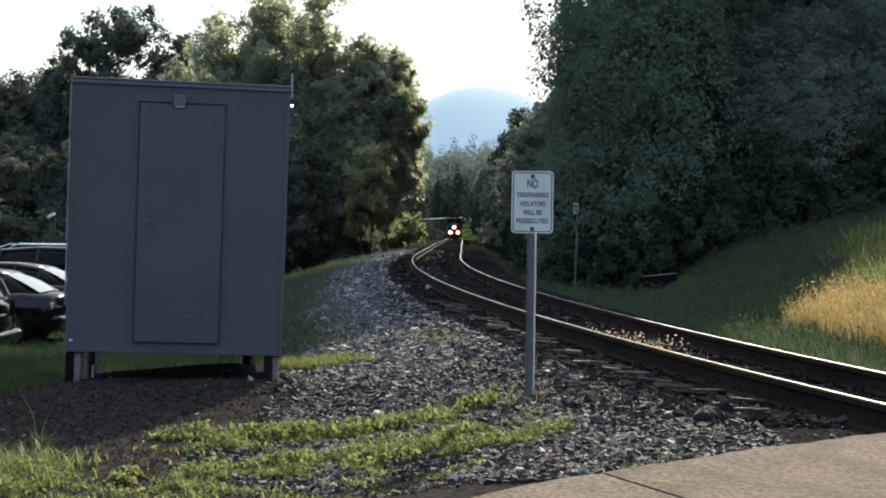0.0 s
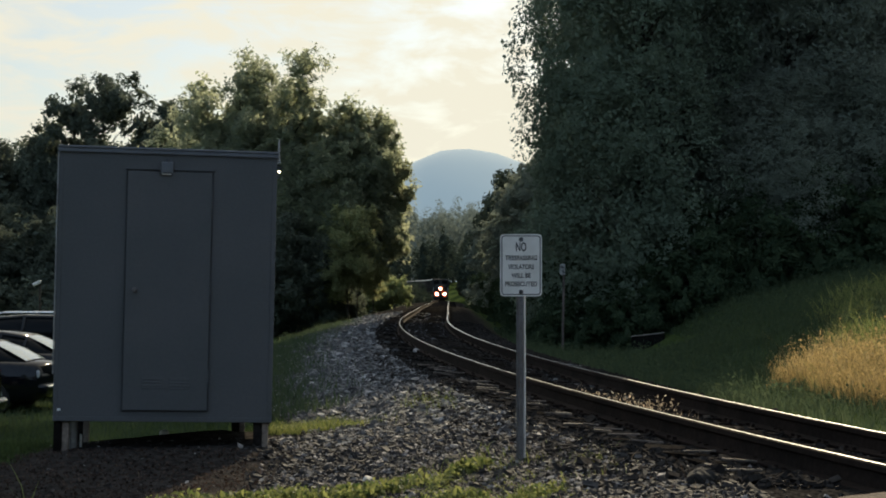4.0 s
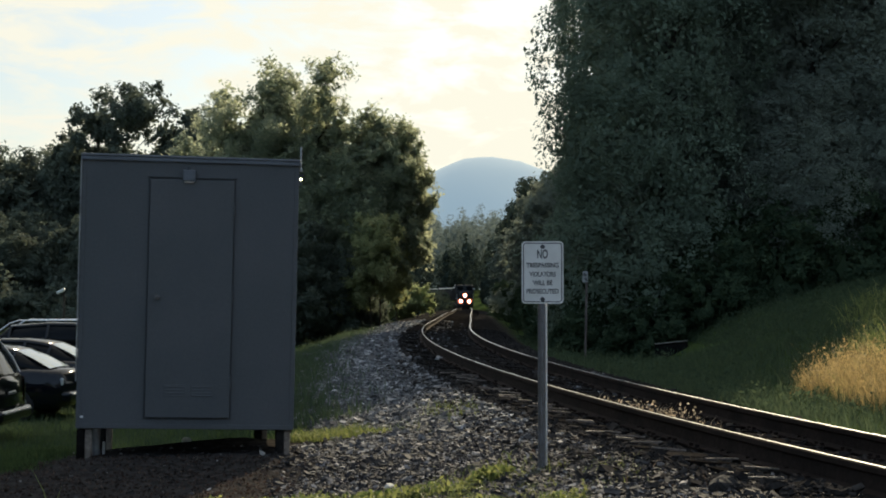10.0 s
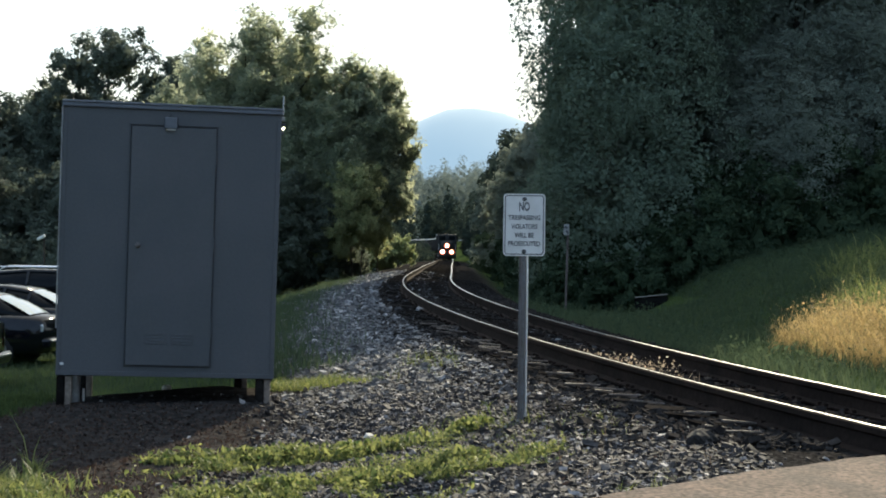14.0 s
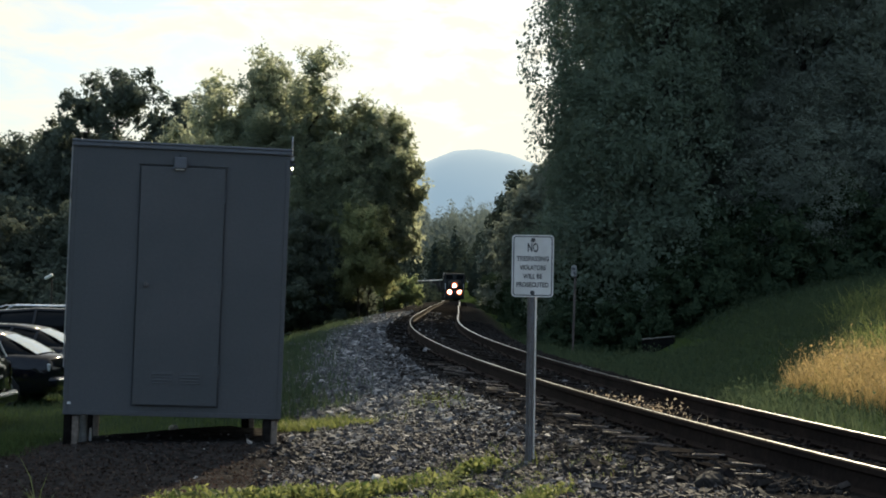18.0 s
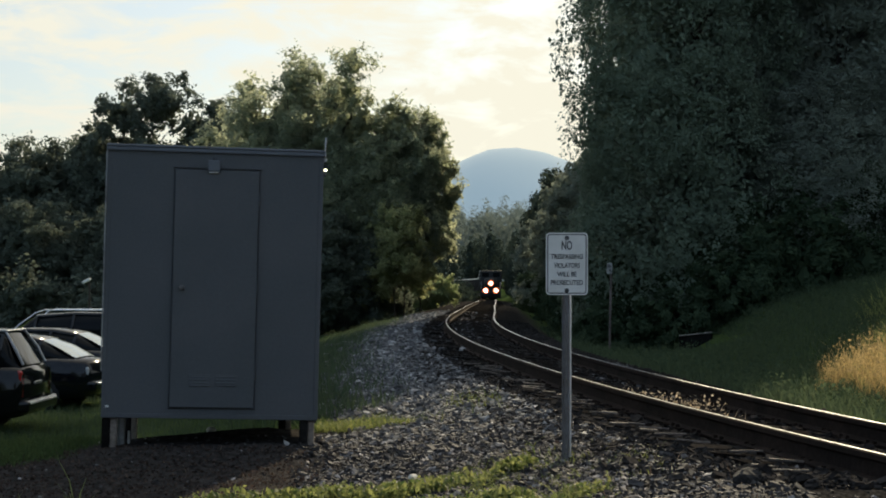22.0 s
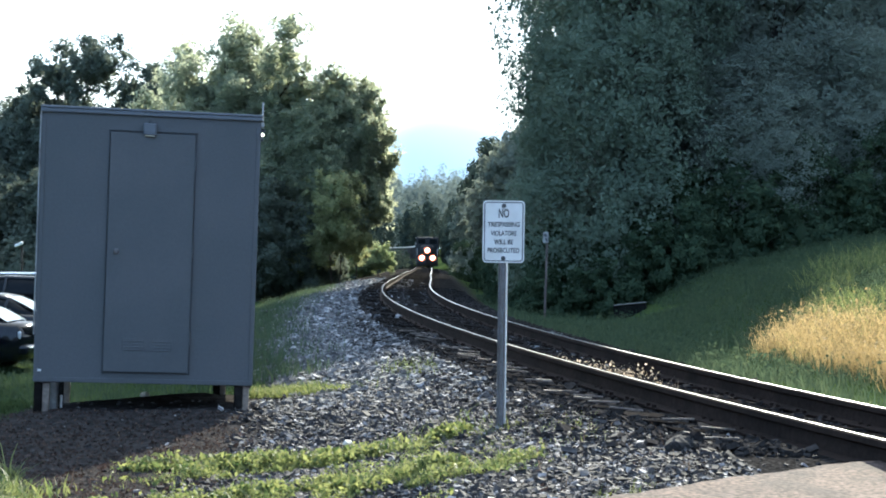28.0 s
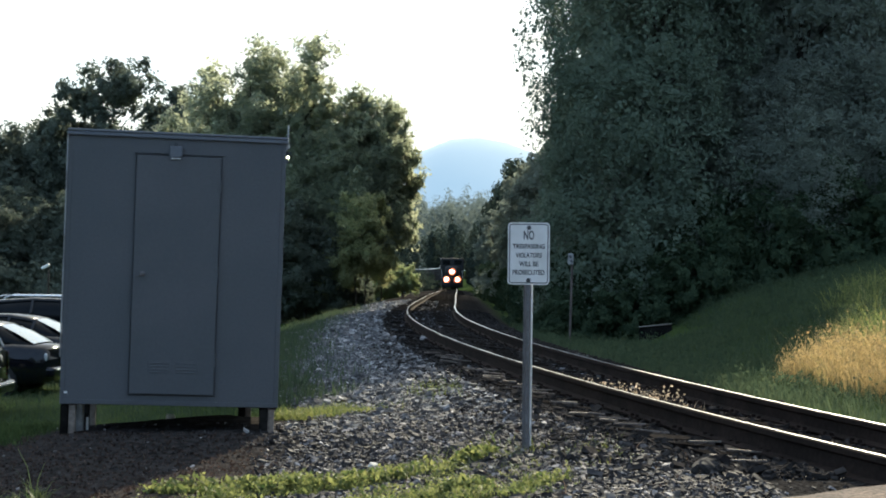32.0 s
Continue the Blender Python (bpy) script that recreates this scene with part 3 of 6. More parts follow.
def scatter_stones(name, label, count, xr, yr, size, density, seed, sink=0.25, mat=None):
    rng = np.random.default_rng(seed)
    x, y = rng.uniform(*xr, count), rng.uniform(*yr, count)
    keep = rng.random(count) < density(x, y)
    x, y = x[keep], y[keep]
    n = len(x)
    s = size * np.exp(rng.normal(0, 0.3, n))
    shape = CUBE[None] * rng.uniform(0.4, 1.0, (n, 8, 3)) * np.array([1.2, 0.8, 0.45])
    # most lie flat, turned any way round; a few stand on edge
    tilt = rng.normal(0, 0.28, (n, 2)) * np.where(rng.random((n, 1)) < 0.12, 3.0, 1.0)
    spin = rng.uniform(0, 6.283, n)
    cs, sn, zero, one = np.cos(spin), np.sin(spin), np.zeros(n), np.ones(n)
    flat = np.stack([cs, -sn, zero, sn, cs, zero, zero, zero, one], 1).reshape(n, 3, 3)
    ca, sa, cb, sb = np.cos(tilt[:, 0]), np.sin(tilt[:, 0]), np.cos(tilt[:, 1]), np.sin(tilt[:, 1])
    lean = np.stack([one, zero, zero, zero, ca, -sa, zero, sa, ca], 1).reshape(n, 3, 3) @ np.stack([cb, zero, sb, zero, one, zero, -sb, zero, cb], 1).reshape(n, 3, 3)
    v = np.einsum("nij,nkj->nki", lean @ flat, shape) * (s / 2)[:, None, None]
    z = ground_z(x, y)
    v += np.stack([x, y, z + s * ((0.5 - sink) * 0.5 + rng.uniform(-0.1, 0.25, n))], 1)[:, None]
    f = CUBE_FACES[None] + (np.arange(n) * 8)[:, None, None]
    ob = np_object(name, v.reshape(-1, 3), f.reshape(-1, 4), mat or M_STONE)
    return tagged(ob, label, "gravel", kind="stuff")


def off_ties(x, y):
    """Keep stones off the rails, and few on the ties."""
    u = across(x, y)
    return np.where(np.abs(np.abs(u) - 0.752) < 0.10, 0.0, np.where(np.abs(u) < 1.45, 0.02, np.where(np.abs(u) < 1.8, 0.5, 1.0))) * (y > road_edge(x) + 0.1)


# near chips are a warm copy; bluish shade stays in the farther stones' colour
def yard_material():
    m = M_STONE.copy()
    m.name = "brown_crushed_stone"
    e = [n for n in m.node_tree.nodes if n.type == "VALTORGB" and len(n.color_ramp.elements) == 3][0].color_ramp.elements
    e[0].color, e[1].color, e[2].color = (0.017, 0.016, 0.016, 1), (0.066, 0.062, 0.062, 1), (0.36, 0.34, 0.33, 1)
    e[1].position = 0.82
    return m


M_YARD = yard_material()
scatter_stones("gravel_yard", "dark and pale broken stone chips beside the road", 170000, (-2.6, 3.6), (7.6, 15.5), 0.03, lambda x, y: smooth(16, 13.5, y + 0.8 * fuzz(x, y, 0.8)) * gravel_at(x, y) * off_ties(x, y) * smooth(2.6, 1.9, across(x, y)) * (1 - 0.8 * near_turf(x, y).clip(0, 1)), 11, 0.25, M_YARD)
scatter_stones("ballast_stones", "loose grey crushed stone of the track bed", 130000, (-4.5, 2.5), (12.5, 27), 0.043, lambda x, y: smooth(13.0, 15.5, y + 0.8 * fuzz(x, y, 0.8)) * gravel_at(x, y) * off_ties(x, y) * smooth(2.6, 1.9, across(x, y)), 1)
scatter_stones("distant_ballast", "grey crushed stone of the track bed farther off", 60000, (-5.0, 0.5), (27, 75), 0.075, lambda x, y: gravel_at(x, y) * off_ties(x, y) * smooth(2.6, 1.9, across(x, y)), 2)
scatter_stones("scattered_stones", "stones strewn over dark earth", 22000, (-5.5, 2.5), (8.2, 14.6), 0.026, lambda x, y: (0.05 + 0.75 * smooth(-1.4, 0.0, x + 0.12 * (y - 10)) * (1 - 0.8 * bare_at(x, y))) * (1 - gravel_at(x, y)) * (1 - 0.7 * near_turf(x, y).clip(0, 1)) * (y > road_edge(x) + 0.1), 3, 0.1, M_YARD)
M_FOULED = material("fouled_ballast", (0.030, 0.028, 0.027), 0.95, grain=0.5, scale=18, bump=0.006, other=(0.046, 0.042, 0.039), stain=4, spec=0.0)
scatter_stones("fouled_ballast", "dark dirty stone packed between the ties", 90000, (-3.5, 3.9), (9.5, 60), 0.05, lambda x, y: (np.abs(across(x, y)) < 2.15) * (np.abs(np.abs(across(x, y)) - 0.752) > 0.1) * np.clip(24 / y, 0, 1) * (y > road_edge(x) + 0.2) * 0.9, 7, 0.3, M_FOULED)
scatter_stones("bed_stones", "dark dirty stone heaped over the tie ends", 60000, (-1.5, 3.9), (9.2, 24), 0.042, lambda x, y: (np.abs(np.abs(across(x, y)) - 1.2) < 0.33) * (y > road_edge(x) + 0.2) * 0.8 * smooth(24, 18, y), 8, 0.1, M_FOULED)
scatter_stones("road_grit", "small stones kicked onto the road's edge", 26000, (-0.5, 4.0), (5.5, 9.4), 0.011, lambda x, y: (0.75 * np.exp(-(road_edge(x) - y).clip(0, 9) / 0.16) + 0.05) * (y < road_edge(x)), 9, -1.6, M_YARD)


# ---- the equipment shed ----
SHED = pose(-2.308, 13.30, 0.20, 0, 1.15, 8.0)
shed = thing("equipment_shed", "grey painted metal trackside equipment shed standing on short timber posts", "shed", SHED)
SW, SH, SB, SD = 1.85, 2.295, 0.24, 2.40


def shed_walls():
    lip = 0.02
    bm = box(SW, 0.045, SH, (0, 0.0225, SB + SH / 2), 0.004)
    part("front_wall", bm, M_SHED, shed)
    part("back_wall", box(SW, 0.045, SH, (0, SD - 0.0225, SB + SH / 2), 0.004), M_SHED, shed)
    for side in (-1, 1):
        part("side_wall", box(0.045, SD - 0.094, SH, (side * (SW / 2 - 0.0225), SD / 2, SB + SH / 2), 0.004), M_SHED, shed)
    part("floor_pan", box(SW - 0.1, SD - 0.1, 0.06, (0, SD / 2, SB + 0.035), 0.003), M_SHED_TRIM, shed)
    roof = part("roof", box(SW + 0.025, SD + 0.05, 0.022, (0, SD / 2, SB + SH + 0.045), 0.006), M_SHED_TRIM, shed)
    part("fascia", box(SW + 0.022, 0.02, 0.034, (0, -0.012, SB + SH + 0.016), 0.006), M_SHED_TRIM, roof)
    for x in (-SW / 2 + 0.02, SW / 2 - 0.02):
        part("corner_trim", box(0.036, 0.006, SH - 0.06, (x, -0.004, SB + SH / 2 - 0.02), 0.002), M_SHED, shed)
    part("base_channel", box(SW, 0.008, 0.04, (0, -0.0045, SB + 0.022), 0.003), M_SHED, shed)


shed_walls()


def shed_door():
    dw, dh, z0 = 0.715, 2.045, SB + 0.10
    leaf = part("door", box(dw, 0.03, dh, (0.01, -0.017, z0 + dh / 2), 0.004), M_SHED_DOOR, shed, "flush grey painted steel door, closed")
    g = 0.009
    for x in (0.01 - dw / 2 - g, 0.01 + dw / 2 + g):
        part("door_seal", box(0.008, 0.006, dh + 0.03, (x, -0.0045, z0 + dh / 2), 0.0015), M_GAP, shed)
    for z in (z0 - g, z0 + dh + g):
        part("door_seal", box(dw + 0.004, 0.006, 0.008, (0.01, -0.0045, z), 0.0015), M_GAP, shed)
    part("drip_cap", box(dw + 0.05, 0.016, 0.008, (0.01, -0.0095, z0 + dh + 0.022), 0.002), M_SHED, shed)
    for z in (0.3, 1.05, 1.8):
        bm = rod(0.006, 0.006, 0.11, (0.01 + dw / 2 + 0.004, -0.034, z0 + z), sides=10)
        box(0.022, 0.005, 0.11, (0.01 + dw / 2 - 0.012, -0.034, z0 + z), 0.0015, bm)
        part("hinge", bm, M_SHED_DOOR, leaf)
    bm = rod(0.024, 0.024, 0.012, (0.01 - dw / 2 + 0.08, -0.038, z0 + 1.03), (90, 0, 0), 16)
    rod(0.012, 0.012, 0.05, (0.01 - dw / 2 + 0.08, -0.062, z0 + 1.03), (90, 0, 0), 12, bm)
    rod(0.019, 0.015, 0.03, (0.01 - dw / 2 + 0.08, -0.095, z0 + 1.03), (90, 0, 0), 16, bm, 0.006)
    part("door_knob", bm, M_POST_STEEL, leaf, "dull worn steel door knob")
    for i, (x, z) in enumerate(((-0.11, 0.27), (0.12, 0.27))):
        vent = part("louver", box(0.19, 0.004, 0.09, (0.01 + x, -0.0325, z0 + z - 0.03), 0.0015), M_SHED_DOOR, leaf)
        for k in range(4):
            part("slat", box(0.17, 0.008, 0.006, (0.01 + x, -0.0355, z0 + z - 0.002 - 0.026 * k), 0.001, turn=(60, 0, 0)), M_SHED_DOOR, vent)


shed_door()


def shed_fittings():
    for x, y in ((-SW / 2 + 0.075, 0.09), (SW / 2 - 0.085, 0.09), (-SW / 2 + 0.09, SD - 0.25), (SW / 2 - 0.24, SD - 0.25)):
        bm = bmesh.new()
        bmesh.ops.create_cube(bm, size=1, matrix=Matrix.Translation((x - 0.032, y, SB / 2 - 0.2)) @ Matrix.Diagonal((0.07, 0.14, SB + 0.4, 1)))
        bmesh.ops.bevel(bm, geom=list(bm.edges), offset=0.012, segments=2, affect="EDGES")
        post = part("support_post", bm, M_TIE, shed, "weathered dark timber post")
        # a paler strip added for the sunlit right side of each post
        part("sunlit_side", box(0.056, 0.11, SB + 0.38, (x + 0.032, y - 0.01, SB / 2 - 0.2), 0.008, segments=2), M_POST_SUNLIT, post, "paler strip for the sunlit side of the post")
    v, f = tube([(-SW / 2 + 0.145, 0.30, -0.35), (-SW / 2 + 0.145, 0.30, SB + 0.02)], [0.042] * 2, 14)
    np_object("cable_conduit", v, f, M_STEEL, shed)
    # a white rod is added to stand for a small sunlit gleam
    part("gleam_rod", rod(0.011, 0.011, 0.4, (-SW / 2 + 0.215, 0.32, -0.10), sides=10), M_SIGN, shed, "white rod added for a gleam beside the post")
    for x in (-SW / 2 + 0.06, SW / 2 - 0.06):
        part("skid", box(0.09, SD - 0.1, 0.03, (x, SD / 2, SB - 0.012), 0.004), M_POST_WOOD, shed)
    lamp = part("wall_light", box(0.105, 0.07, 0.10, (-0.02, -0.035, SB + SH - 0.115), 0.01, segments=2), M_SHED_TRIM, shed, "small grey box light over the door")
    part("lamp_lens", box(0.08, 0.05, 0.008, (-0.02, -0.035, SB + SH - 0.170), 0.002), M_SIGN, lamp)
    part("photocell", rod(0.014, 0.012, 0.03, (-0.02, -0.035, SB + SH - 0.052), bevel=0.003), M_GAP, lamp)
    mast = part("mast", rod(0.008, 0.007, 0.22, (SW / 2 + 0.012, 0.03, SB + SH + 0.06), sides=10), M_STEEL, shed, "thin pale mast at the roof corner")
    part("mast_clip", box(0.03, 0.02, 0.03, (SW / 2 + 0.012, 0.03, SB + SH - 0.03), 0.003), M_STEEL, mast)
    bm = rod(0.016, 0.024, 0.03, (SW / 2 + 0.016, 0.01, SB + SH - 0.085), sides=14)
    box(0.03, 0.03, 0.06, (SW / 2 + 0.006, 0.025, SB + SH - 0.14), 0.004, bm)
    hood = part("corner_light", bm, M_GAP, shed, "small glowing ball under a hood at the corner")
    # a small glowing ball under the hood
    bm = bmesh.new()
    bmesh.ops.create_icosphere(bm, subdivisions=2, radius=0.012, matrix=Matrix.Translation((SW / 2 + 0.016, 0.006, SB + SH - 0.115)))
    part("glow_ball", bm, glowing("warm_glow_ball", (1.0, 0.85, 0.5), 6.0), hood)
    v, f = tube([(-SW / 2 - 0.008, 0.0, SB + 0.4), (-SW / 2 - 0.008, 0.0, SB + SH - 0.02), (-SW / 2 - 0.002, -0.004, SB + SH + 0.03), (-SW / 2 + 0.02, -0.01, SB + SH + 0.06)], [0.007] * 4, 8)
    np_object("conduit", v, f, M_STEEL, shed)
    part("tag_plate", box(0.03, 0.003, 0.02, (-SW / 2 + 0.05, -0.0125, SB + 0.10), 0.001), M_SIGN, shed)


shed_fittings()

# ---- old timbers and earth heaped behind the shed ----
def old_timber(x, y, length, rz, seed):
    r = random.Random(seed)
    z = float(ground_z(x, y))
    bm = bmesh.new()
    bmesh.ops.create_cube(bm, size=1, matrix=Matrix.Diagonal((length, 0.2, 0.09, 1)))
    bmesh.ops.subdivide_edges(bm, edges=[e for e in bm.edges if abs(e.verts[0].co.x - e.verts[1].co.x) > 0.5], cuts=6)
    for v in bm.verts:
        v.co += Vector((r.uniform(-.05, .05), r.uniform(-.02, .02), r.uniform(-.03, .02)))
    ob = part("old_timber", bm, M_TIE)
    ob.matrix_basis = pose(x, y, z - 0.01, 0, r.uniform(-2, 2), rz)
    return tagged(ob, "dark rotted timber lying behind the shed", "timber", group="old timbers")


old_timber(-2.95, 15.75, 1.3, 8, 1)
old_timber(-2.4, 15.5, 1.0, 3, 2)


# ---- the warning sign ----
M_BRIGHT_METAL = material("bright_metal", (0.88, 0.88, 0.87), 0.5, metal=1.0, grain=0.08, scale=30)
sign = thing("warning_sign", "white no trespassing sign with dark lettering on a steel channel post", "sign", pose(0.655, 11.40, 0.30, 0, 0, -2))


def rounded_plate(w, h, r, y0, y1, z):
    bm = bmesh.new()
    outline = []
    for cx, cz, a0 in ((w / 2 - r, h / 2 - r, 0), (-w / 2 + r, h / 2 - r, 90), (-w / 2 + r, -h / 2 + r, 180), (w / 2 - r, -h / 2 + r, 270)):
        outline += [(cx + r * math.cos(radians(a0 + k * 15)), cz + r * math.sin(radians(a0 + k * 15))) for k in range(7)]
    front = [bm.verts.new((x, y0, z + q)) for x, q in outline]
    rear = [bm.verts.new((x, y1, z + q)) for x, q in outline]
    bm.faces.new(front)
    bm.faces.new(rear[::-1])
    for i in range(len(front)):
        j = (i + 1) % len(front)
        bm.faces.new((front[i], rear[i], rear[j], front[j]))
    return bm


def border(w, h, r, t, y, z):
    """A thin raised line that runs round a plate."""
    bm = bmesh.new()
    rings = []
    for k in (0, t):
        ring = []
        for cx, cz, a0 in ((w / 2 - r, h / 2 - r, 0), (-w / 2 + r, h / 2 - r, 90), (-w / 2 + r, -h / 2 + r, 180), (w / 2 - r, -h / 2 + r, 270)):
            ring += [bm.verts.new((cx + (r - k) * math.cos(radians(a0 + i * 15)), y, z + cz + (r - k) * math.sin(radians(a0 + i * 15)))) for i in range(7)]
        rings.append(ring)
    n = len(rings[0])
    for i in range(n):
        bm.faces.new((rings[0][i], rings[0][(i + 1) % n], rings[1][(i + 1) % n], rings[1][i]))
    made = bmesh.ops.extrude_face_region(bm, geom=list(bm.faces))
    for v in made["geom"]:
        if isinstance(v, bmesh.types.BMVert):
            v.co.y -= 0.0012
    return bm


def lettering(words, height, width, x, y, z, parent, name="lettering"):
    """A line of raised letters of a cap height, squeezed to a width."""
    cu = bpy.data.curves.new(name, "FONT")
    cu.body, cu.size, cu.offset, cu.align_x = words, 1.0, 0.026, "CENTER"
    tmp = bpy.data.objects.new(name, cu)
    scene.collection.objects.link(tmp)
    bpy.context.view_layer.update()
    me = bpy.data.meshes.new_from_object(tmp)
    bpy.data.objects.remove(tmp)
    co = np.array([v.co for v in me.vertices])
    lo, hi = co.min(0), co.max(0)
    k = np.array([width / (hi[0] - lo[0]), height / (hi[1] - lo[1])])
    for v, c in zip(me.vertices, co):
        v.co = ((c[0] - (lo[0] + hi[0]) / 2) * k[0], 0, (c[1] - lo[1]) * k[1])
    me.materials.clear()
    me.materials.append(M_INK)
    ob = new(name, me)
    ob.parent = parent
    ob.matrix_basis = pose(x, y, z)
    return ob


def build_sign():
    zc = 1.463
    plate = part("plate", rounded_plate(0.308, 0.458, 0.028, -0.0235, -0.020, zc), M_SIGN, sign, "white aluminium plate with rounded corners")
    part("border_line", border(0.288, 0.438, 0.022, 0.007, -0.0238, zc), M_INK, plate)
    y = -0.0250
    lettering("NO", 0.068, 0.078, 0, y, zc + 0.102, plate)
    lettering("TRESPASSING", 0.036, 0.236, 0, y, zc + 0.036, plate)
    lettering("VIOLATORS", 0.036, 0.192, 0, y, zc - 0.030, plate)
    lettering("WILL BE", 0.036, 0.142, 0, y, zc - 0.094, plate)
    lettering("PROSECUTED", 0.036, 0.236, 0, y, zc - 0.156, plate)
    for z in (zc + 0.19, zc - 0.197):
        bm = rod(0.013, 0.011, 0.008, (0, -0.0275, z), (90, 0, 0), 6)
        rod(0.017, 0.017, 0.002, (0, -0.0245, z), (90, 0, 0), 16, bm)
        part("bolt", bm, M_INK, plate)
    # a rolled channel: a back web and two flanges with lips
    sec = [(-0.032, -0.006), (-0.026, -0.006), (-0.019, -0.034), (0.015, -0.034), (0.022, -0.006), (0.030, -0.006), (0.030, -0.002), (0.020, -0.002), (0.012, -0.030), (-0.016, -0.030), (-0.023, -0.002), (-0.032, -0.002)]
    bm = bmesh.new()
    rows = [[bm.verts.new((a * 0.85, b + 0.0185, z)) for a, b in sec] for z in (-0.35, zc + 0.215)]
    for i in range(len(sec)):
        j = (i + 1) % len(sec)
        bm.faces.new((rows[0][i], rows[0][j], rows[1][j], rows[1][i]))
    bm.faces.new(rows[1])
    bm.faces.new(rows[0][::-1])
    post = part("post", bm, M_POST_STEEL, sign, "grey steel channel post")
    # the right edge gets near-white metal in place of the sun's glare
    for x in (-0.030, 0.031):
        part("rolled_edge", rod(0.0085, 0.0085, zc + 0.55, (x * 0.86, 0.0165, zc / 2 - 0.07), sides=18), M_BRIGHT_METAL if x > 0 else M_POST_STEEL, post, "rolled steel edge, the right one whitened for the sun's glare")
    for k in range(12):
        part("bolt_hole", rod(0.0045, 0.0045, 0.0012, (0, -0.0162, 0.10 + k * 0.1), (90, 0, 0), 8), M_GAP, post)


build_sign()

# ---- a small marker by the far side of the track ----
mk = thing("track_marker", "small weathered white marker plate on a thin post beside the track", "marker", pose(3.22, 38.0, float(ground_z(3.22, 38.0)), 0, 1, 0))
mh = 2.15 - float(ground_z(3.22, 38.0))
part("post", rod(0.03, 0.028, mh + 0.2, (0.04, 0.02, mh / 2 - 0.12), sides=10), M_POST_WOOD, mk)
mp = part("plate", rounded_plate(0.14, 0.27, 0.02, -0.02, -0.012, mh - 0.14), material("dull_marker_paint", (0.30, 0.30, 0.285), 0.7, grain=0.2, scale=14, other=(0.17, 0.17, 0.16), stain=5), mk)
part("stripe", box(0.08, 0.003, 0.06, (-0.005, -0.0218, mh - 0.09), 0.002, turn=(0, 40, 0)), M_INK, mp)
part("stripe", box(0.05, 0.003, 0.09, (0.02, -0.0220, mh - 0.20), 0.002, turn=(0, -30, 0)), M_INK, mp)

# ---- the culvert in the ditch ----
cz = -0.16
cul = thing("culvert", "low culvert headwall, its face blackened like a shaded opening, with a pale worn top edge", "culvert", pose(5.85, 42.0, cz - 0.1, 0, -3, -14))
# near-black colour stands in for the shade inside the opening
M_CULVERT_DARK = material("dark_culvert_mouth", (0.012, 0.012, 0.011), 0.95, grain=0.3, other=(0.007, 0.007, 0.007), stain=3, spec=0.05)
part("headwall", box(0.88, 0.3, 0.60, (0.1, 0.05, 0.22), 0.03, segments=3), M_CULVERT_DARK, cul)
part("cap", box(0.9, 0.07, 0.025, (0.12, -0.12, 0.535), 0.012, turn=(0, -4, 0)), M_CONCRETE, cul, "pale worn edge along the top")
part("pipe_mouth", rod(0.27, 0.27, 0.05, (0.08, -0.1, 0.2), (90, 0, 0), 24), M_CULVERT_DARK, cul)


# ---- a lump of dark stone by the track ----
bm = bmesh.new()
bmesh.ops.create_icosphere(bm, subdivisions=3, radius=1, matrix=Matrix.Diagonal((0.095, 0.08, 0.06, 1)))
for v in bm.verts:
    v.co *= 1 + 0.16 * math.sin(v.co.x * 47 + v.co.z * 31) * math.sin(v.co.y * 53 + 1) + 0.07 * math.sin(v.co.x * 110 + v.co.y * 90)
lump = part("rock", bm, material("dark_rock", (0.045, 0.042, 0.04), 0.9, grain=0.4, scale=30, bump=0.004, other=(0.025, 0.024, 0.023), stain=6, spec=0.2))
lump.matrix_basis = pose(1.64, 9.42, float(ground_z(1.64, 9.42)) + 0.035, 0, 0, 20)
tagged(lump, "lump of dark stone lying in the gravel", "rock")


# ---- trees ----
def leaf_quads(rng, centres, size):
    """A folded leaf at each place, each turned its own way."""
    n = len(centres)
    s = size * np.exp(rng.normal(0, 0.3, n))
    shape = np.array([(-1, 0, 0), (0, -0.55, 0.18), (1, 0, 0), (0, 0.55, 0.18)])
    v = np.einsum("nij,kj->nki", turns(rng, n), shape) * (s / 2)[:, None, None] + centres[:, None]
    return v.reshape(-1, 3), (np.arange(n)[:, None] * 4 + np.arange(4))


def unit(v):
    return v / (np.linalg.norm(v, axis=-1, keepdims=True) + 1e-9)


def facing_leaves(rng, centres, normals, size):
    """A folded leaf at each place, turned to face the way given."""
    n = len(centres)
    a = unit(np.cross(normals, rng.normal(size=(n, 3))))
    b = np.cross(normals, a)
    s = (size * np.exp(rng.normal(0, 0.3, n)) / 2)[:, None]
    v = np.stack([centres - a * s, centres - b * s * 0.6 + normals * s * 0.2, centres + a * s - normals * s * 0.15, centres + b * s * 0.6 + normals * s * 0.2], 1)
    return v.reshape(-1, 3), (np.arange(n)[:, None] * 4 + np.arange(4))


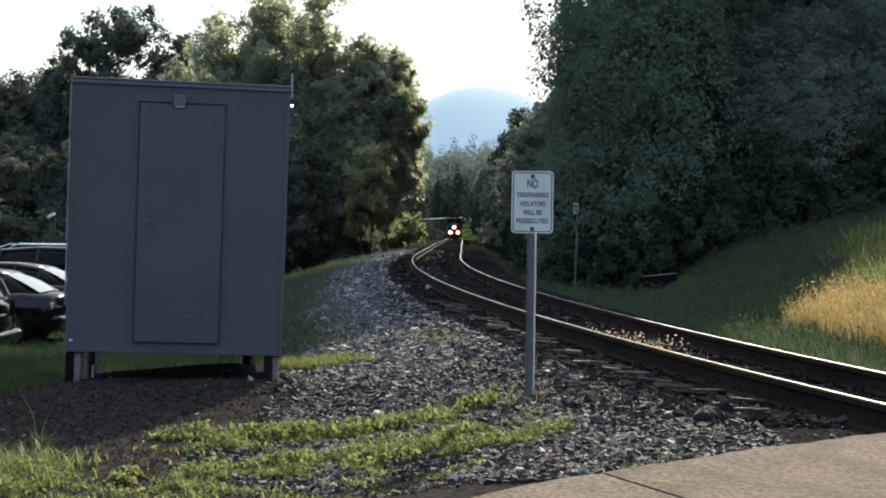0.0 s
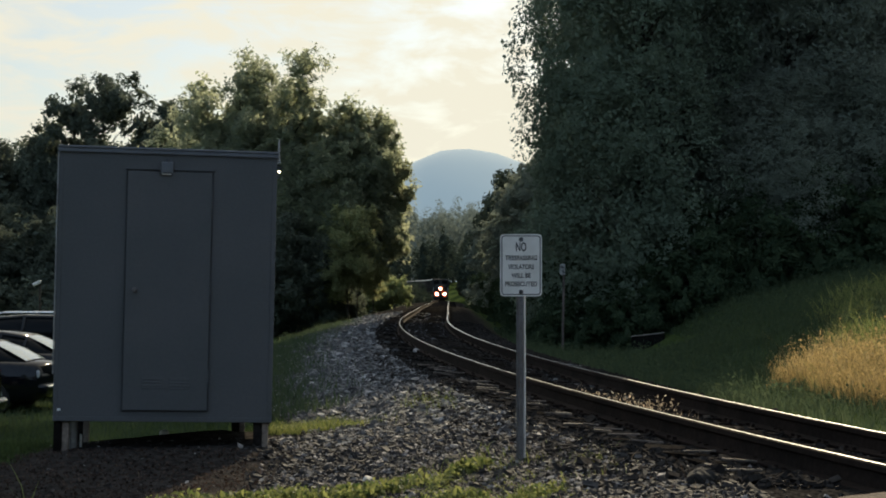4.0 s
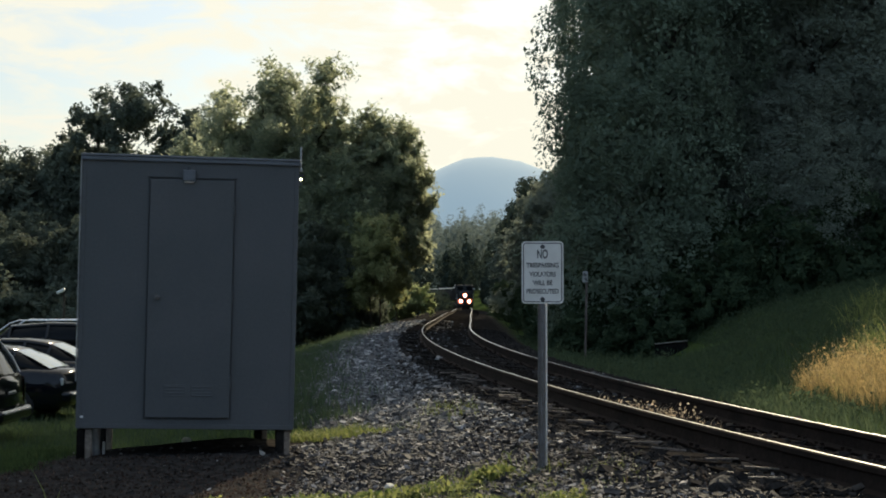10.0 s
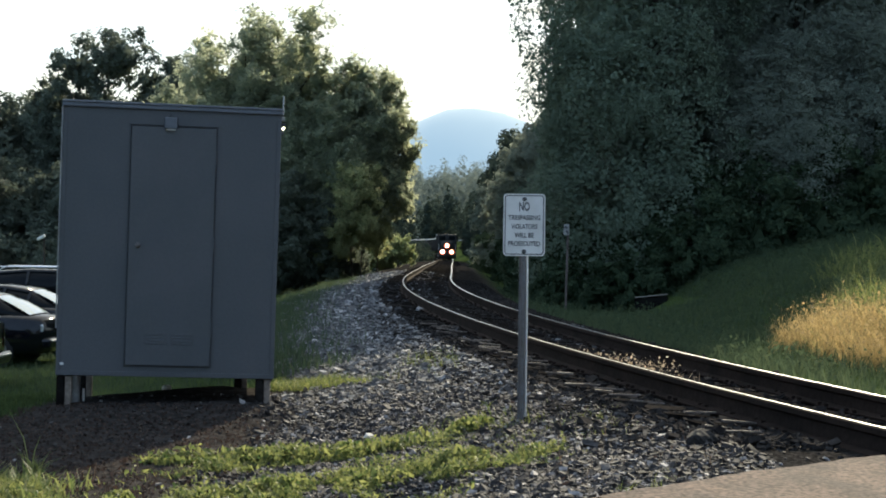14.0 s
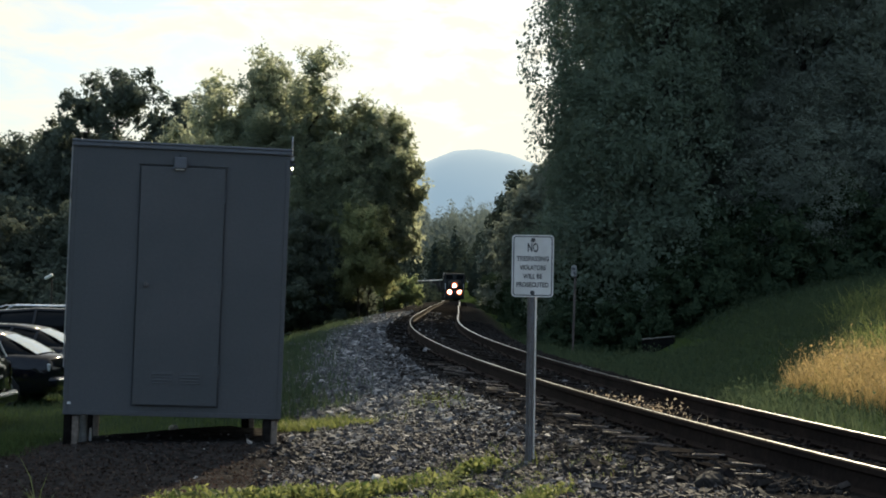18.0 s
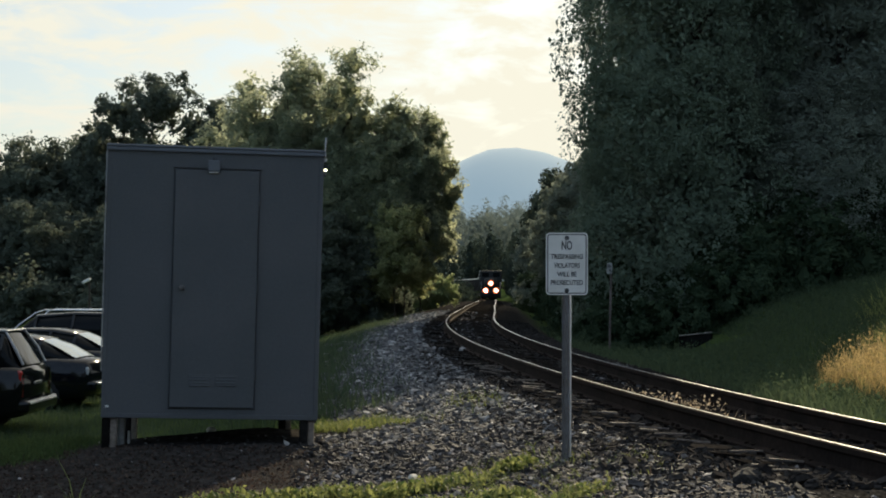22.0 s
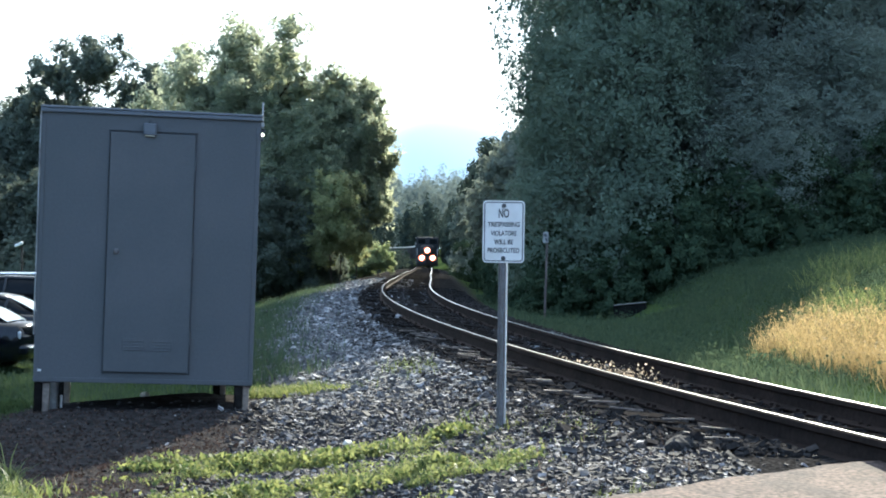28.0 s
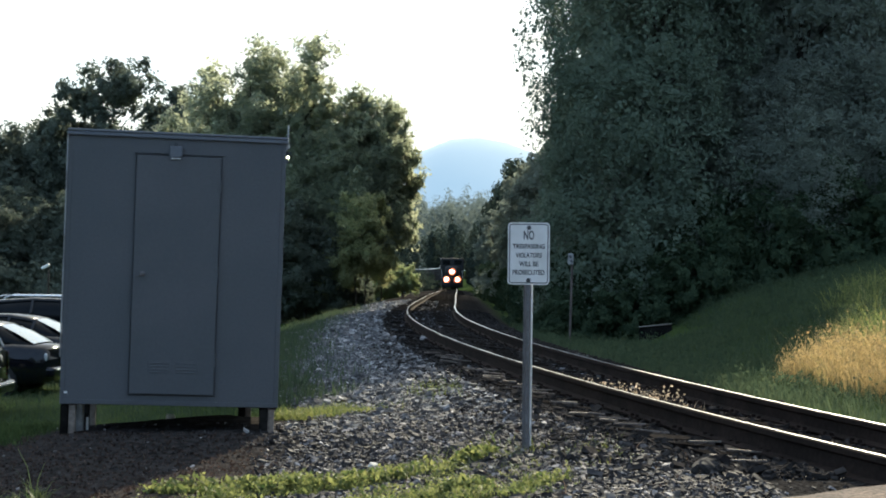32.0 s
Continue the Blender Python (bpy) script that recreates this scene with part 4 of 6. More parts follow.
def crown_lobes(rng, h, r, base, style):
    """The large rounded masses of a crown: x, y, z, radius across, radius up, how full."""
    rows = []
    if style == "column":
        z = base
        while z < h:
            t = (z - base) / (h - base)
            q = r * (0.95 - 0.45 * t ** 3) * rng.uniform(0.62, 0.82)
            for k in range(3):
                a = rng.uniform(0, 6.3)
                rows.append((math.cos(a) * r * 0.24, math.sin(a) * r * 0.24, z + rng.uniform(0.2, 0.8) * r * 0.4, q, q * rng.uniform(0.9, 1.25), 1.0))
            z += r * 0.55
    elif style == "broad":
        mid = (h + base) / 2
        rows.append((0, 0, mid, r * 0.72, (h - base) * 0.42, 1.0))
        for k in range(11):
            a, t = k * 2.4 + rng.uniform(-0.3, 0.3), rng.uniform(0.12, 0.86)
            q = r * rng.uniform(0.30, 0.48)
            d = r * 0.62 * math.sqrt(max(0.12, 1 - (2 * t - 0.85) ** 2 / 1.5))
            rows.append((math.cos(a) * d, math.sin(a) * d, base + (h - base) * t, q, q * rng.uniform(0.8, 1.2), 1.0))
        rows.append((rng.uniform(-0.2, 0.2) * r, 0, h - r * 0.3, r * 0.34, r * 0.36, 0.8))
    else:
        for k in range(8):
            a, t = k * 2.4, rng.uniform(0.1, 0.8)
            q = r * rng.uniform(0.34, 0.5)
            d = r * 0.6 * (1 - 0.7 * t)
            rows.append((math.cos(a) * d, math.sin(a) * d, base + (h - base) * t, q, q * 0.85, 1.0))
    return rows


def crown_mesh(rng, lobes, leaves, leaf, clumps=300, fine=1.0, strays=0.14, loose_turn=0.45, even=0.0):
    """Leaves on many clumps that cover the lobes, facing outwards and up, with loose sprays past the outline and a dim core."""
    lobes = np.array(lobes, float)
    centre, rad, full = lobes[:, :3], lobes[:, [3, 3, 4]], lobes[:, 5]
    weight = lobes[:, 3] * lobes[:, 4]
    which = rng.choice(len(lobes), clumps * 2, p=weight / weight.sum())
    d = unit(rng.normal(size=(clumps * 2, 3)))
    c = centre[which] + d * rad[which] * rng.uniform(0.72, 1.0, (clumps * 2, 1))
    deep = np.min(np.linalg.norm((c[:, None] - centre[None]) / rad[None], axis=2), axis=1)
    keep = np.where(deep > 0.62)[0][:clumps]
    c, which = c[keep], which[keep]
    out = unit(d[keep] / rad[which])
    size = fine * 0.30 * np.sqrt(rad[which][:, 0] * rad[which].mean(0)[0]) * rng.uniform(0.55, 1.35, len(c))
    share = size ** 2 * full[which]
    pick = rng.choice(len(c), leaves, p=share / share.sum())
    e = unit(rng.normal(size=(leaves, 3)) + 0.7 * out[pick])
    p = c[pick] + e * (size[pick] * rng.uniform(0.5, 1.0, leaves))[:, None] * np.array([1, 1, 0.85])
    # loose twigs of leaves
    loose = rng.random(leaves) < strays
    tips = unit(rng.normal(size=(len(c), 5, 3)) + 0.9 * out[:, None] + np.array([0, 0, 0.35])) * (size[:, None, None] * rng.uniform(0.9, 1.75, (len(c), 5, 1)))
    at = c[pick] + tips[pick, rng.integers(0, 5, leaves)] * rng.uniform(0.65, 1.0, (leaves, 1)) + rng.normal(size=(leaves, 3)) * leaf * 0.7
    p[loose] = at[loose]
    n = unit((0.6 - 0.45 * even) * e + (0.5 + 0.5 * even) * out[pick] + np.array([0, 0, 0.35]) + loose_turn * rng.normal(size=(leaves, 3)))
    if even:
        # part of the foliage hangs as a close curtain over the lobes themselves
        m = int(leaves * 0.6 * even)
        w = rng.choice(len(lobes), m * 2, p=weight / weight.sum())
        d = unit(rng.normal(size=(m * 2, 3)))
        q = centre[w] + d * rad[w] * rng.uniform(0.9, 1.06, (m * 2, 1))
        q += 0.16 * np.sin(q[:, [1, 2, 0]] * 2.3 + q[:, [2, 0, 1]] * 1.1)
        deep = np.min(np.linalg.norm((q[:, None] - centre[None]) / rad[None], axis=2), axis=1)
        ok = np.where(deep > 0.8)[0][:m]
        p[:len(ok)] = q[ok]
        n[:len(ok)] = unit(d[ok] / rad[w[ok]] * rad[w[ok]].mean() + np.array([0, 0, 0.25]) + loose_turn * rng.normal(size=(len(ok), 3)))
    v, f = facing_leaves(rng, p, n, leaf)
    core = int(leaves * 0.08)
    w = rng.choice(len(lobes), core, p=weight * full / (weight * full).sum())
    q = centre[w] + unit(rng.normal(size=(core, 3))) * rad[w] * (rng.random((core, 1)) ** 0.5 * 0.6)
    v2, f2 = leaf_quads(rng, q, min(leaf * 2.4, leaf + 0.4))
    return np.concatenate([v, v2]), np.concatenate([f, f2 + len(v)]), c


def tree(name, h, r, base, style, leaves, leaf, mat, seed, label, at, lobes=None, bole=0.8, stout=0.0085, clumps=300, fine=1.0, strays=0.14, even=0.0):
    """A tree or shrub: a tapered trunk with limbs that reach its clumps, and a crown of leaves."""
    rng = np.random.default_rng(seed)
    shrub = style == "shrub"
    ob = thing(name, label, "shrub" if shrub else "tree", at)
    v, f, c = crown_mesh(rng, lobes or crown_lobes(rng, h, r, base, style), leaves, leaf, clumps, fine, strays, even=even)
    np_object("crown", v, f, mat, ob)
    lean = rng.normal(0, 0.02, 2)
    zz = np.linspace(-0.3, h * bole, 9)
    line = np.c_[lean[0] * zz + 0.1 * np.sin(zz * 0.7 + seed), lean[1] * zz + 0.1 * np.cos(zz * 0.6), zz]
    line[0, :2] = line[1, :2]
    tr = 0.03 if shrub else stout * h
    v, f = tube(line, tr * (1 - zz / h * 0.85) * np.r_[1.5, np.ones(8)], 9)
    vs, fs = [v], list(f)
    for q in c[:: 12]:
        z0 = float(np.clip(q[2] - np.hypot(q[0], q[1]) * 0.9 - 0.5, base * 0.5, h * bole * 0.95))
        p0 = np.array([np.interp(z0, zz, line[:, 0]), np.interp(z0, zz, line[:, 1]), z0])
        mid = p0 * 0.45 + q * 0.55 + np.array([0, 0, 0.2])
        o = sum(len(k) for k in vs)
        v, f = tube([p0, mid, q], [tr * 0.26, tr * 0.14, tr * 0.04], 5)
        vs.append(v)
        fs += [[i + o for i in k] for k in f]
    np_object("trunk", np.concatenate(vs), fs, M_BARK, ob, True)
    return ob


def stand(x, y, scale=1.0, tall=1.0, turn=0.0, lift=0.0):
    return pose(x, y, float(ground_z(x, y)) - 0.1 + lift, 0, 0, turn) @ Matrix.Diagonal((scale, scale, scale * tall, 1))


R_LABEL = "tall dark deciduous tree in the dense wood"
# the wood's edge beside the track: a two-headed tree, a slim tall one, and lower trees that step down to the track
TWO_HEADS = [(0.0, 0, 6.4, 2.5, 4.2, 1.0), (0.5, -0.4, 9.6, 1.7, 2.0, 1.0), (0.5, 0.2, 12.0, 0.95, 1.35, 0.7), (-1.4, 0, 10.0, 1.3, 1.6, 0.8), (-1.6, 0.3, 11.5, 0.6, 0.8, 0.6), (1.9, -0.5, 8.4, 1.2, 1.7, 1.0), (-1.9, -0.4, 6.4, 1.3, 2.2, 1.0), (0.9, -1.4, 5.2, 1.4, 2.0, 1.0)]
SLIM_TALL = [(0.0, 0, 5.8, 1.9, 4.0, 1.0), (0.1, 0, 9.6, 1.25, 1.9, 0.9), (0.3, -0.2, 11.6, 0.8, 1.2, 0.7), (0.35, 0, 13.1, 0.78, 0.85, 0.6), (0.9, -0.3, 10.2, 0.85, 1.3, 0.7), (-0.7, -0.7, 7.6, 1.0, 1.6, 1.0), (1.2, -0.7, 8.0, 1.0, 1.6, 1.0)]
STEP_DOWN = [(0.0, 0, 5.4, 1.7, 3.2, 1.0), (0.4, -0.1, 8.6, 1.15, 1.5, 0.8), (0.9, 0.1, 9.6, 0.6, 0.75, 0.6), (1.4, -0.3, 7.3, 1.05, 1.4, 1.0), (-0.7, -0.7, 6.6, 1.1, 1.9, 1.0), (0.6, -1.2, 4.2, 1.2, 1.8, 1.0), (1.5, -0.5, 4.0, 1.0, 1.5, 1.0)]
RIGHT_SHOULDER = [(0.0, 0, 4.8, 1.45, 2.6, 1.0), (0.3, 0.0, 7.4, 1.0, 1.35, 0.8), (0.9, -0.2, 6.1, 0.9, 1.2, 0.9), (1.05, -0.3, 3.9, 0.75, 1.2, 0.9), (-0.5, -0.9, 5.2, 0.9, 1.5, 1.0)]
ROUND_OPEN = [(0.0, 0, 8.6, 2.3, 2.6, 0.8), (-1.2, -0.3, 11.8, 1.7, 1.6, 0.6), (0.9, 0.2, 12.6, 1.6, 1.5, 0.6), (2.6, 0, 11.0, 1.3, 1.5, 0.5), (-3.0, 0.2, 10.0, 1.3, 1.3, 0.5), (3.1, 0, 8.4, 1.3, 1.9, 0.7), (-2.4, 0, 7.4, 1.5, 1.9, 0.8)]
POINTED = [(0.0, 0, 7.0, 1.7, 3.4, 1.0), (0.1, 0, 10.6, 1.15, 1.9, 0.9), (0.0, 0, 12.4, 0.55, 1.0, 0.8), (1.4, 0, 8.2, 1.3, 1.6, 1.0)]
left_kinds = [
    tree("tree", 13.3, 3.0, 2.0, "broad", 52000, 0.15, M_LEAF_L, 11, "two-headed leafy tree, its loose tops against the sky", stand(-10.3, 81, 1.12, 1.0), TWO_HEADS, clumps=170, fine=1.15, strays=0.36),
    tree("tree", 13.6, 2.0, 2.0, "broad", 44000, 0.15, M_LEAF_L, 12, "slim tall leafy tree with a small loose top", stand(-6.9, 80, 1.12, 0.96), SLIM_TALL, clumps=170, fine=1.15, strays=0.36),
    tree("tree", 10.3, 2.2, 1.8, "broad", 42000, 0.15, M_LEAF_L, 13, "leafy green tree lit on the side towards the track", stand(-4.6, 79.5, 1.08, 1.03), STEP_DOWN, clumps=170, fine=1.15, strays=0.36),
    tree("tree", 8.6, 1.8, 1.8, "broad", 34000, 0.15, M_LEAF_L, 15, "lower leafy green tree close beside the track", stand(-2.95, 80.5, 1.1, 1.08), RIGHT_SHOULDER, stout=0.0035, clumps=140, fine=1.1, strays=0.36),
    tree("tree", 14.2, 4.2, 5.0, "broad", 30000, 0.2, M_LEAF_SHADED, 14, "dark round-headed tree with sky showing through its crown", stand(-20.4, 95, 1.08, 1.03), ROUND_OPEN, clumps=130, fine=0.9, strays=0.34),
    tree("tree", 13.2, 2.0, 3.0, "broad", 24000, 0.2, M_LEAF_SHADED, 16, "narrow dark tree with a pointed top", stand(-16.2, 95, 1.08, 1.0), POINTED, clumps=140, strays=0.3),
    tree("tree", 10.5, 4.0, 1.0, "broad", 34000, 0.2, M_LEAF_SHADED, 17, "leafy tree with the wood's shade put into its leaves", stand(-26.5, 95, 1.1, 1.0), clumps=300),
]
right_kinds = [
    tree("tree", 18.5, 4.0, 0.6, "column", 125000, 0.105, M_LEAF_VINE, 21, "tall dark tree draped with hanging foliage down to the ground", stand(6.35, 47, 1.06, 1.0), None, 0.6, 0.006, 1100, 0.5, 0.2, 0.6),
    tree("tree", 18.0, 4.6, 1.2, "broad", 100000, 0.115, M_LEAF_R, 22, R_LABEL, stand(11.5, 50), None, 0.6, 0.006, 900, 0.6, 0.18, 0.45),
    tree("tree", 9.0, 3.0, 0.3, "broad", 30000, 0.17, M_LEAF_R, 23, "lower leafy tree beside the track", stand(6.5, 82), None, clumps=360, fine=0.85),
    tree("tree", 15.5, 4.0, 0.5, "column", 100000, 0.115, M_LEAF_R, 24, R_LABEL, stand(15.5, 53, 1.0, 0.82), None, 0.6, 0.006, 900, 0.6, 0.18, 0.45),
]
for ob in left_kinds:
    tagged(ob, group="trees of the left wood")
for ob in right_kinds:
    tagged(ob, group="trees of the right wood")
# kind, x, y, size, stretch, turn
LEFT_TREES = [(2, -8.5, 82.5, 1.12, 1.12, 150), (2, -8.0, 84, 1.1, 1.05, 20), (0, -14.0, 88, 0.9, 0.95, 70), (6, -16.5, 97, 0.95, 1.0, 260), (2, -6.8, 85, 0.95, 1.0, 190),
              (6, -23.9, 97, 1.0, 1.0, 100), (6, -31, 95, 0.95, 0.98, 130), (6, -35.5, 95, 1.0, 0.95, 60), (6, -39.5, 92, 1.0, 1.0, 200), (6, -8.5, 76.5, 0.62, 0.85, 300), (6, -12.5, 78, 0.7, 0.85, 30), (6, -16.5, 84, 0.8, 0.8, 100),
              (6, -6.5, 77, 0.5, 0.85, 90), (6, -23.5, 82, 0.75, 0.8, 33), (6, -28, 82, 0.8, 0.8, 133), (6, -33, 82, 0.8, 0.8, 233), (6, -18.5, 82, 0.75, 0.8, 73), (6, -28, 100, 0.9, 1.0, 20), (6, -40, 86, 0.8, 1.0, 150), (6, -14, 79, 0.75, 0.8, 183), (6, -21.5, 104, 0.95, 1.0, 310), (3, -6.6, 104, 1.0, 0.95, 15), (2, -10, 112, 1.0, 0.95, 155), (0, -18, 110, 1.0, 0.95, 215), (3, -6.6, 92, 1.0, 0.95, 115)]
# some stand or are stretched out of view, added to shade lawn, slope and track
RIGHT_TREES = [(3, 9.6, 56, 1.08, 1.6, 90), (0, 14.0, 58, 1.05, 1.0, 40), (3, 10.4, 46.5, 0.62, 0.8, 130), (3, 8.4, 50, 0.75, 1.0, 200), (3, 13.4, 47.5, 0.6, 0.8, 10),
               (2, 7.0, 62, 0.85, 0.85, 20), (1, 10.2, 66, 0.9, 1.55, 60), (2, 5.6, 96, 0.95, 0.85, 110), (2, 7.6, 92, 1.1, 1.0, 210), (2, 6.0, 130, 1.0, 0.9, 45), (2, 6.6, 71, 1.0, 0.85, 310), (2, 5.9, 108, 1.0, 0.8, 80),
               (0, 9.4, 78, 0.8, 1.0, 15), (0, 10.0, 101, 0.8, 0.9, 115), (1, 13.5, 122, 0.8, 1.0, 205), (0, 12.4, 138, 0.8, 0.9, 305), (0, 12, 66, 1.0, 1.0, 0), (1, 24, 54, 1.0, 0.75, 160), (1, 14.5, 63, 1.1, 1.05, 77), (1, 20, 64, 1.1, 1.05, 177), (1, 12.8, 54, 1.0, 1.0, 277), (1, 16.5, 68, 1.2, 1.0, 7), (0, 9.8, 88, 0.8, 1.0, 70), (0, 11.4, 113, 0.8, 0.9, 170), (0, 12.0, 126, 0.8, 0.9, 270), (0, 13.0, 150, 0.8, 0.9, 30), (0, 8.5, 68, 1.0, 1.45, 120), (3, 19.0, 51, 1.0, 0.72, 60)]
for k, x, y, s, tall, turn in LEFT_TREES:
    copy_thing(left_kinds[k], stand(x, y, s, tall, turn))
for k, x, y, s, tall, turn in RIGHT_TREES:
    copy_thing(right_kinds[k], stand(x, y, s, tall, turn))
# unseen trees added behind the camera, to dim the skylight on faces towards it
BEHIND = [(1, -14, -26, 0.9, 0.9, 10), (0, 0, -22, 1.0, 0.9, 150), (1, 14, -20, 1.0, 0.9, 200), (1, -22, -10, 0.9, 0.9, 300), (1, 22, -16, 1.0, 0.9, 30), (0, -28, 2, 0.9, 0.8, 60)]
for k, x, y, s, tall, turn in BEHIND:
    tagged(copy_thing(right_kinds[k], stand(x, y, s, tall, turn)), group="trees across the road")

bright = tree("shrub", 1.5, 1.45, 0.0, "shrub", 9000, 0.11, M_SHRUB, 31, "green shrub beside the track, its leaves paled as if sunlit", stand(-3.5, 100, 1.0, 1.2), clumps=90)
copy_thing(bright, stand(-2.2, 100.6, 0.95, 1.15, 140))
lit_edge = tree("tree", 5.8, 1.9, 1.7, "broad", 26000, 0.13, M_LEAF_SUNLIT, 34, "tree at the wood's edge, its leaves yellowed as if sunlit", stand(-4.1, 77.3), clumps=110, strays=0.36)
for x, y, s, tall in ((-5.2, 77.8, 0.7, 0.95), (-3.6, 78.6, 0.8, 1.1)):
    copy_thing(lit_edge, stand(x, y, s, tall, x * 70))
low = tree("shrub", 2.2, 1.7, 0.0, "shrub", 8000, 0.16, M_LEAF_SHADED, 32, "dense green undergrowth at the wood's edge, darkened as in shade", stand(-7.0, 78), clumps=90)
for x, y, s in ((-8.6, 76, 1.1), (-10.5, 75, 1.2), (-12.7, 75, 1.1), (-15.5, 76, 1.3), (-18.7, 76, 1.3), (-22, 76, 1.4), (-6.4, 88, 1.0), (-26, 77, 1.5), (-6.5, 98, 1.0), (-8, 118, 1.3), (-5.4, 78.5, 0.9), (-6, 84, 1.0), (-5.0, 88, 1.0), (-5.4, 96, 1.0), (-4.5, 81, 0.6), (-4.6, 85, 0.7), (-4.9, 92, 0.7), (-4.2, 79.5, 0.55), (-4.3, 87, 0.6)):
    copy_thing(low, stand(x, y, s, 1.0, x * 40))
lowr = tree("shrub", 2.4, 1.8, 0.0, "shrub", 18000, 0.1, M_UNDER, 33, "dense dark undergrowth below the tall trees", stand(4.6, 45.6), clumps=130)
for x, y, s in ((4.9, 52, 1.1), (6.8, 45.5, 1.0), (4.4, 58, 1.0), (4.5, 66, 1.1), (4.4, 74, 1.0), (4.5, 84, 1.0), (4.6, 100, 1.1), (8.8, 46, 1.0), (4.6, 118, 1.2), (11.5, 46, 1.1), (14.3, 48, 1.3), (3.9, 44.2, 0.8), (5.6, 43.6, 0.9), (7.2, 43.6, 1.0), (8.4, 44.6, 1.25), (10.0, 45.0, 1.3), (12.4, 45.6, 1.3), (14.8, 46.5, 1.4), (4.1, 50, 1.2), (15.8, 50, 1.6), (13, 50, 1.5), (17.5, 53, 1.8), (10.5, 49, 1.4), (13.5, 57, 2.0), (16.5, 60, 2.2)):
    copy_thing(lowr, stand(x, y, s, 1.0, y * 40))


def far_wood(name, label, spots, seed, leaf, per, mat=M_LEAF_FAR):
    rng = np.random.default_rng(seed)
    vs, fs, o = [], [], 0
    for x, y, h, r in spots:
        v, f, _ = crown_mesh(rng, crown_lobes(rng, h, r, 0.0, "broad"), per, leaf, 90, 0.8, 0.03, 0.22, 0.7)
        vs.append(v + np.array([x, y, float(ground_z(x, y))]))
        fs.append(f + o)
        o += len(v)
    return tagged(np_object(name, np.concatenate(vs), np.concatenate(fs), mat), label, "woodland", kind="stuff")


rng = np.random.default_rng(5)
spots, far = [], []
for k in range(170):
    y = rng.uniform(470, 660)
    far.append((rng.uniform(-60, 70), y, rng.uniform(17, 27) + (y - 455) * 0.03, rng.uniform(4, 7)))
for k in range(70):
    y = rng.uniform(140, 455)
    spots.append((rng.uniform(6.5, 26) + (y - 140) * 0.01, y, rng.uniform(8, 14), rng.uniform(2.8, 4.0)))
for k in range(34):
    y = 138 + k * 5.6
    spots.append((float(np.interp(y, TY, TX)) + rng.uniform(5.6, 6.6), y, rng.uniform(9, 13), rng.uniform(2.3, 2.9)))
for k in range(26):
    y = rng.uniform(135, 330)
    spots.append((rng.uniform(-20, -7.5) - (y > 290) * 9, y, rng.uniform(8, 11), rng.uniform(2.6, 3.6)))
dusk = np.random.default_rng(79)
deep = [(dusk.uniform(-34, 30), dusk.uniform(395, 450), dusk.uniform(8, 15), dusk.uniform(2.6, 4.0)) for k in range(46)]
deep += [(x, 392, h, 1.5) for x, h in ((-1.5, 15.5), (3.5, 17), (9.5, 14), (-9, 13.5))]
under = np.random.default_rng(77)
far_wood("distant_undergrowth", "dark low growth along the far track", [(float(np.interp(y, TY, TX)) - under.uniform(3.4, 7.5), y, under.uniform(1.2, 2.4), under.uniform(1.2, 2.0)) for y in under.uniform(128, 440, 110)], 78, 0.3, 450)
far_wood("distant_wood", "dark green wood along the valley", spots, 6, 0.36, 2600)
far_wood("dark_wood", "dark wood with pointed tops where the far track bends away", deep, 80, 0.5, 1500)
far_wood("hazy_wood", "valley wood far off, haze put into its pale grey-green leaves", far, 16, 0.55, 1900, M_LEAF_HAZY)


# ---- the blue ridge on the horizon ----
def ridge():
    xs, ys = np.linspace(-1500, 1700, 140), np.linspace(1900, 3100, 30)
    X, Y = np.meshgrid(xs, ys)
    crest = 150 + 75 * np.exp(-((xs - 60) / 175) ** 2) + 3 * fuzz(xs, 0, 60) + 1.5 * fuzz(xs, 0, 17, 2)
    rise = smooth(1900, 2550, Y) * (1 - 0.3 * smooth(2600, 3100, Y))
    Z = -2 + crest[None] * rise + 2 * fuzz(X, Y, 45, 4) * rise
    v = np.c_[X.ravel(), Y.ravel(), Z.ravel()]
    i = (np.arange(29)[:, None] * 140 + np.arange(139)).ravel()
    m = bpy.data.materials.new("hazy_ridge")
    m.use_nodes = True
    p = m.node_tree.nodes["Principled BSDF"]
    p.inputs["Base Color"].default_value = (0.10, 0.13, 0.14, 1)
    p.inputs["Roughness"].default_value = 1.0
    # a bluish glow stands in for the haze before the ridge
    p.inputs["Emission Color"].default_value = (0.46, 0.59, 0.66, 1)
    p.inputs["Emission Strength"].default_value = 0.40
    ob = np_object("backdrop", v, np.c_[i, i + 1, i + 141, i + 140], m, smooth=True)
    tagged(ob, "wooded ridge on the horizon, blue haze put into its glow", "hill", kind="structure")


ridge()


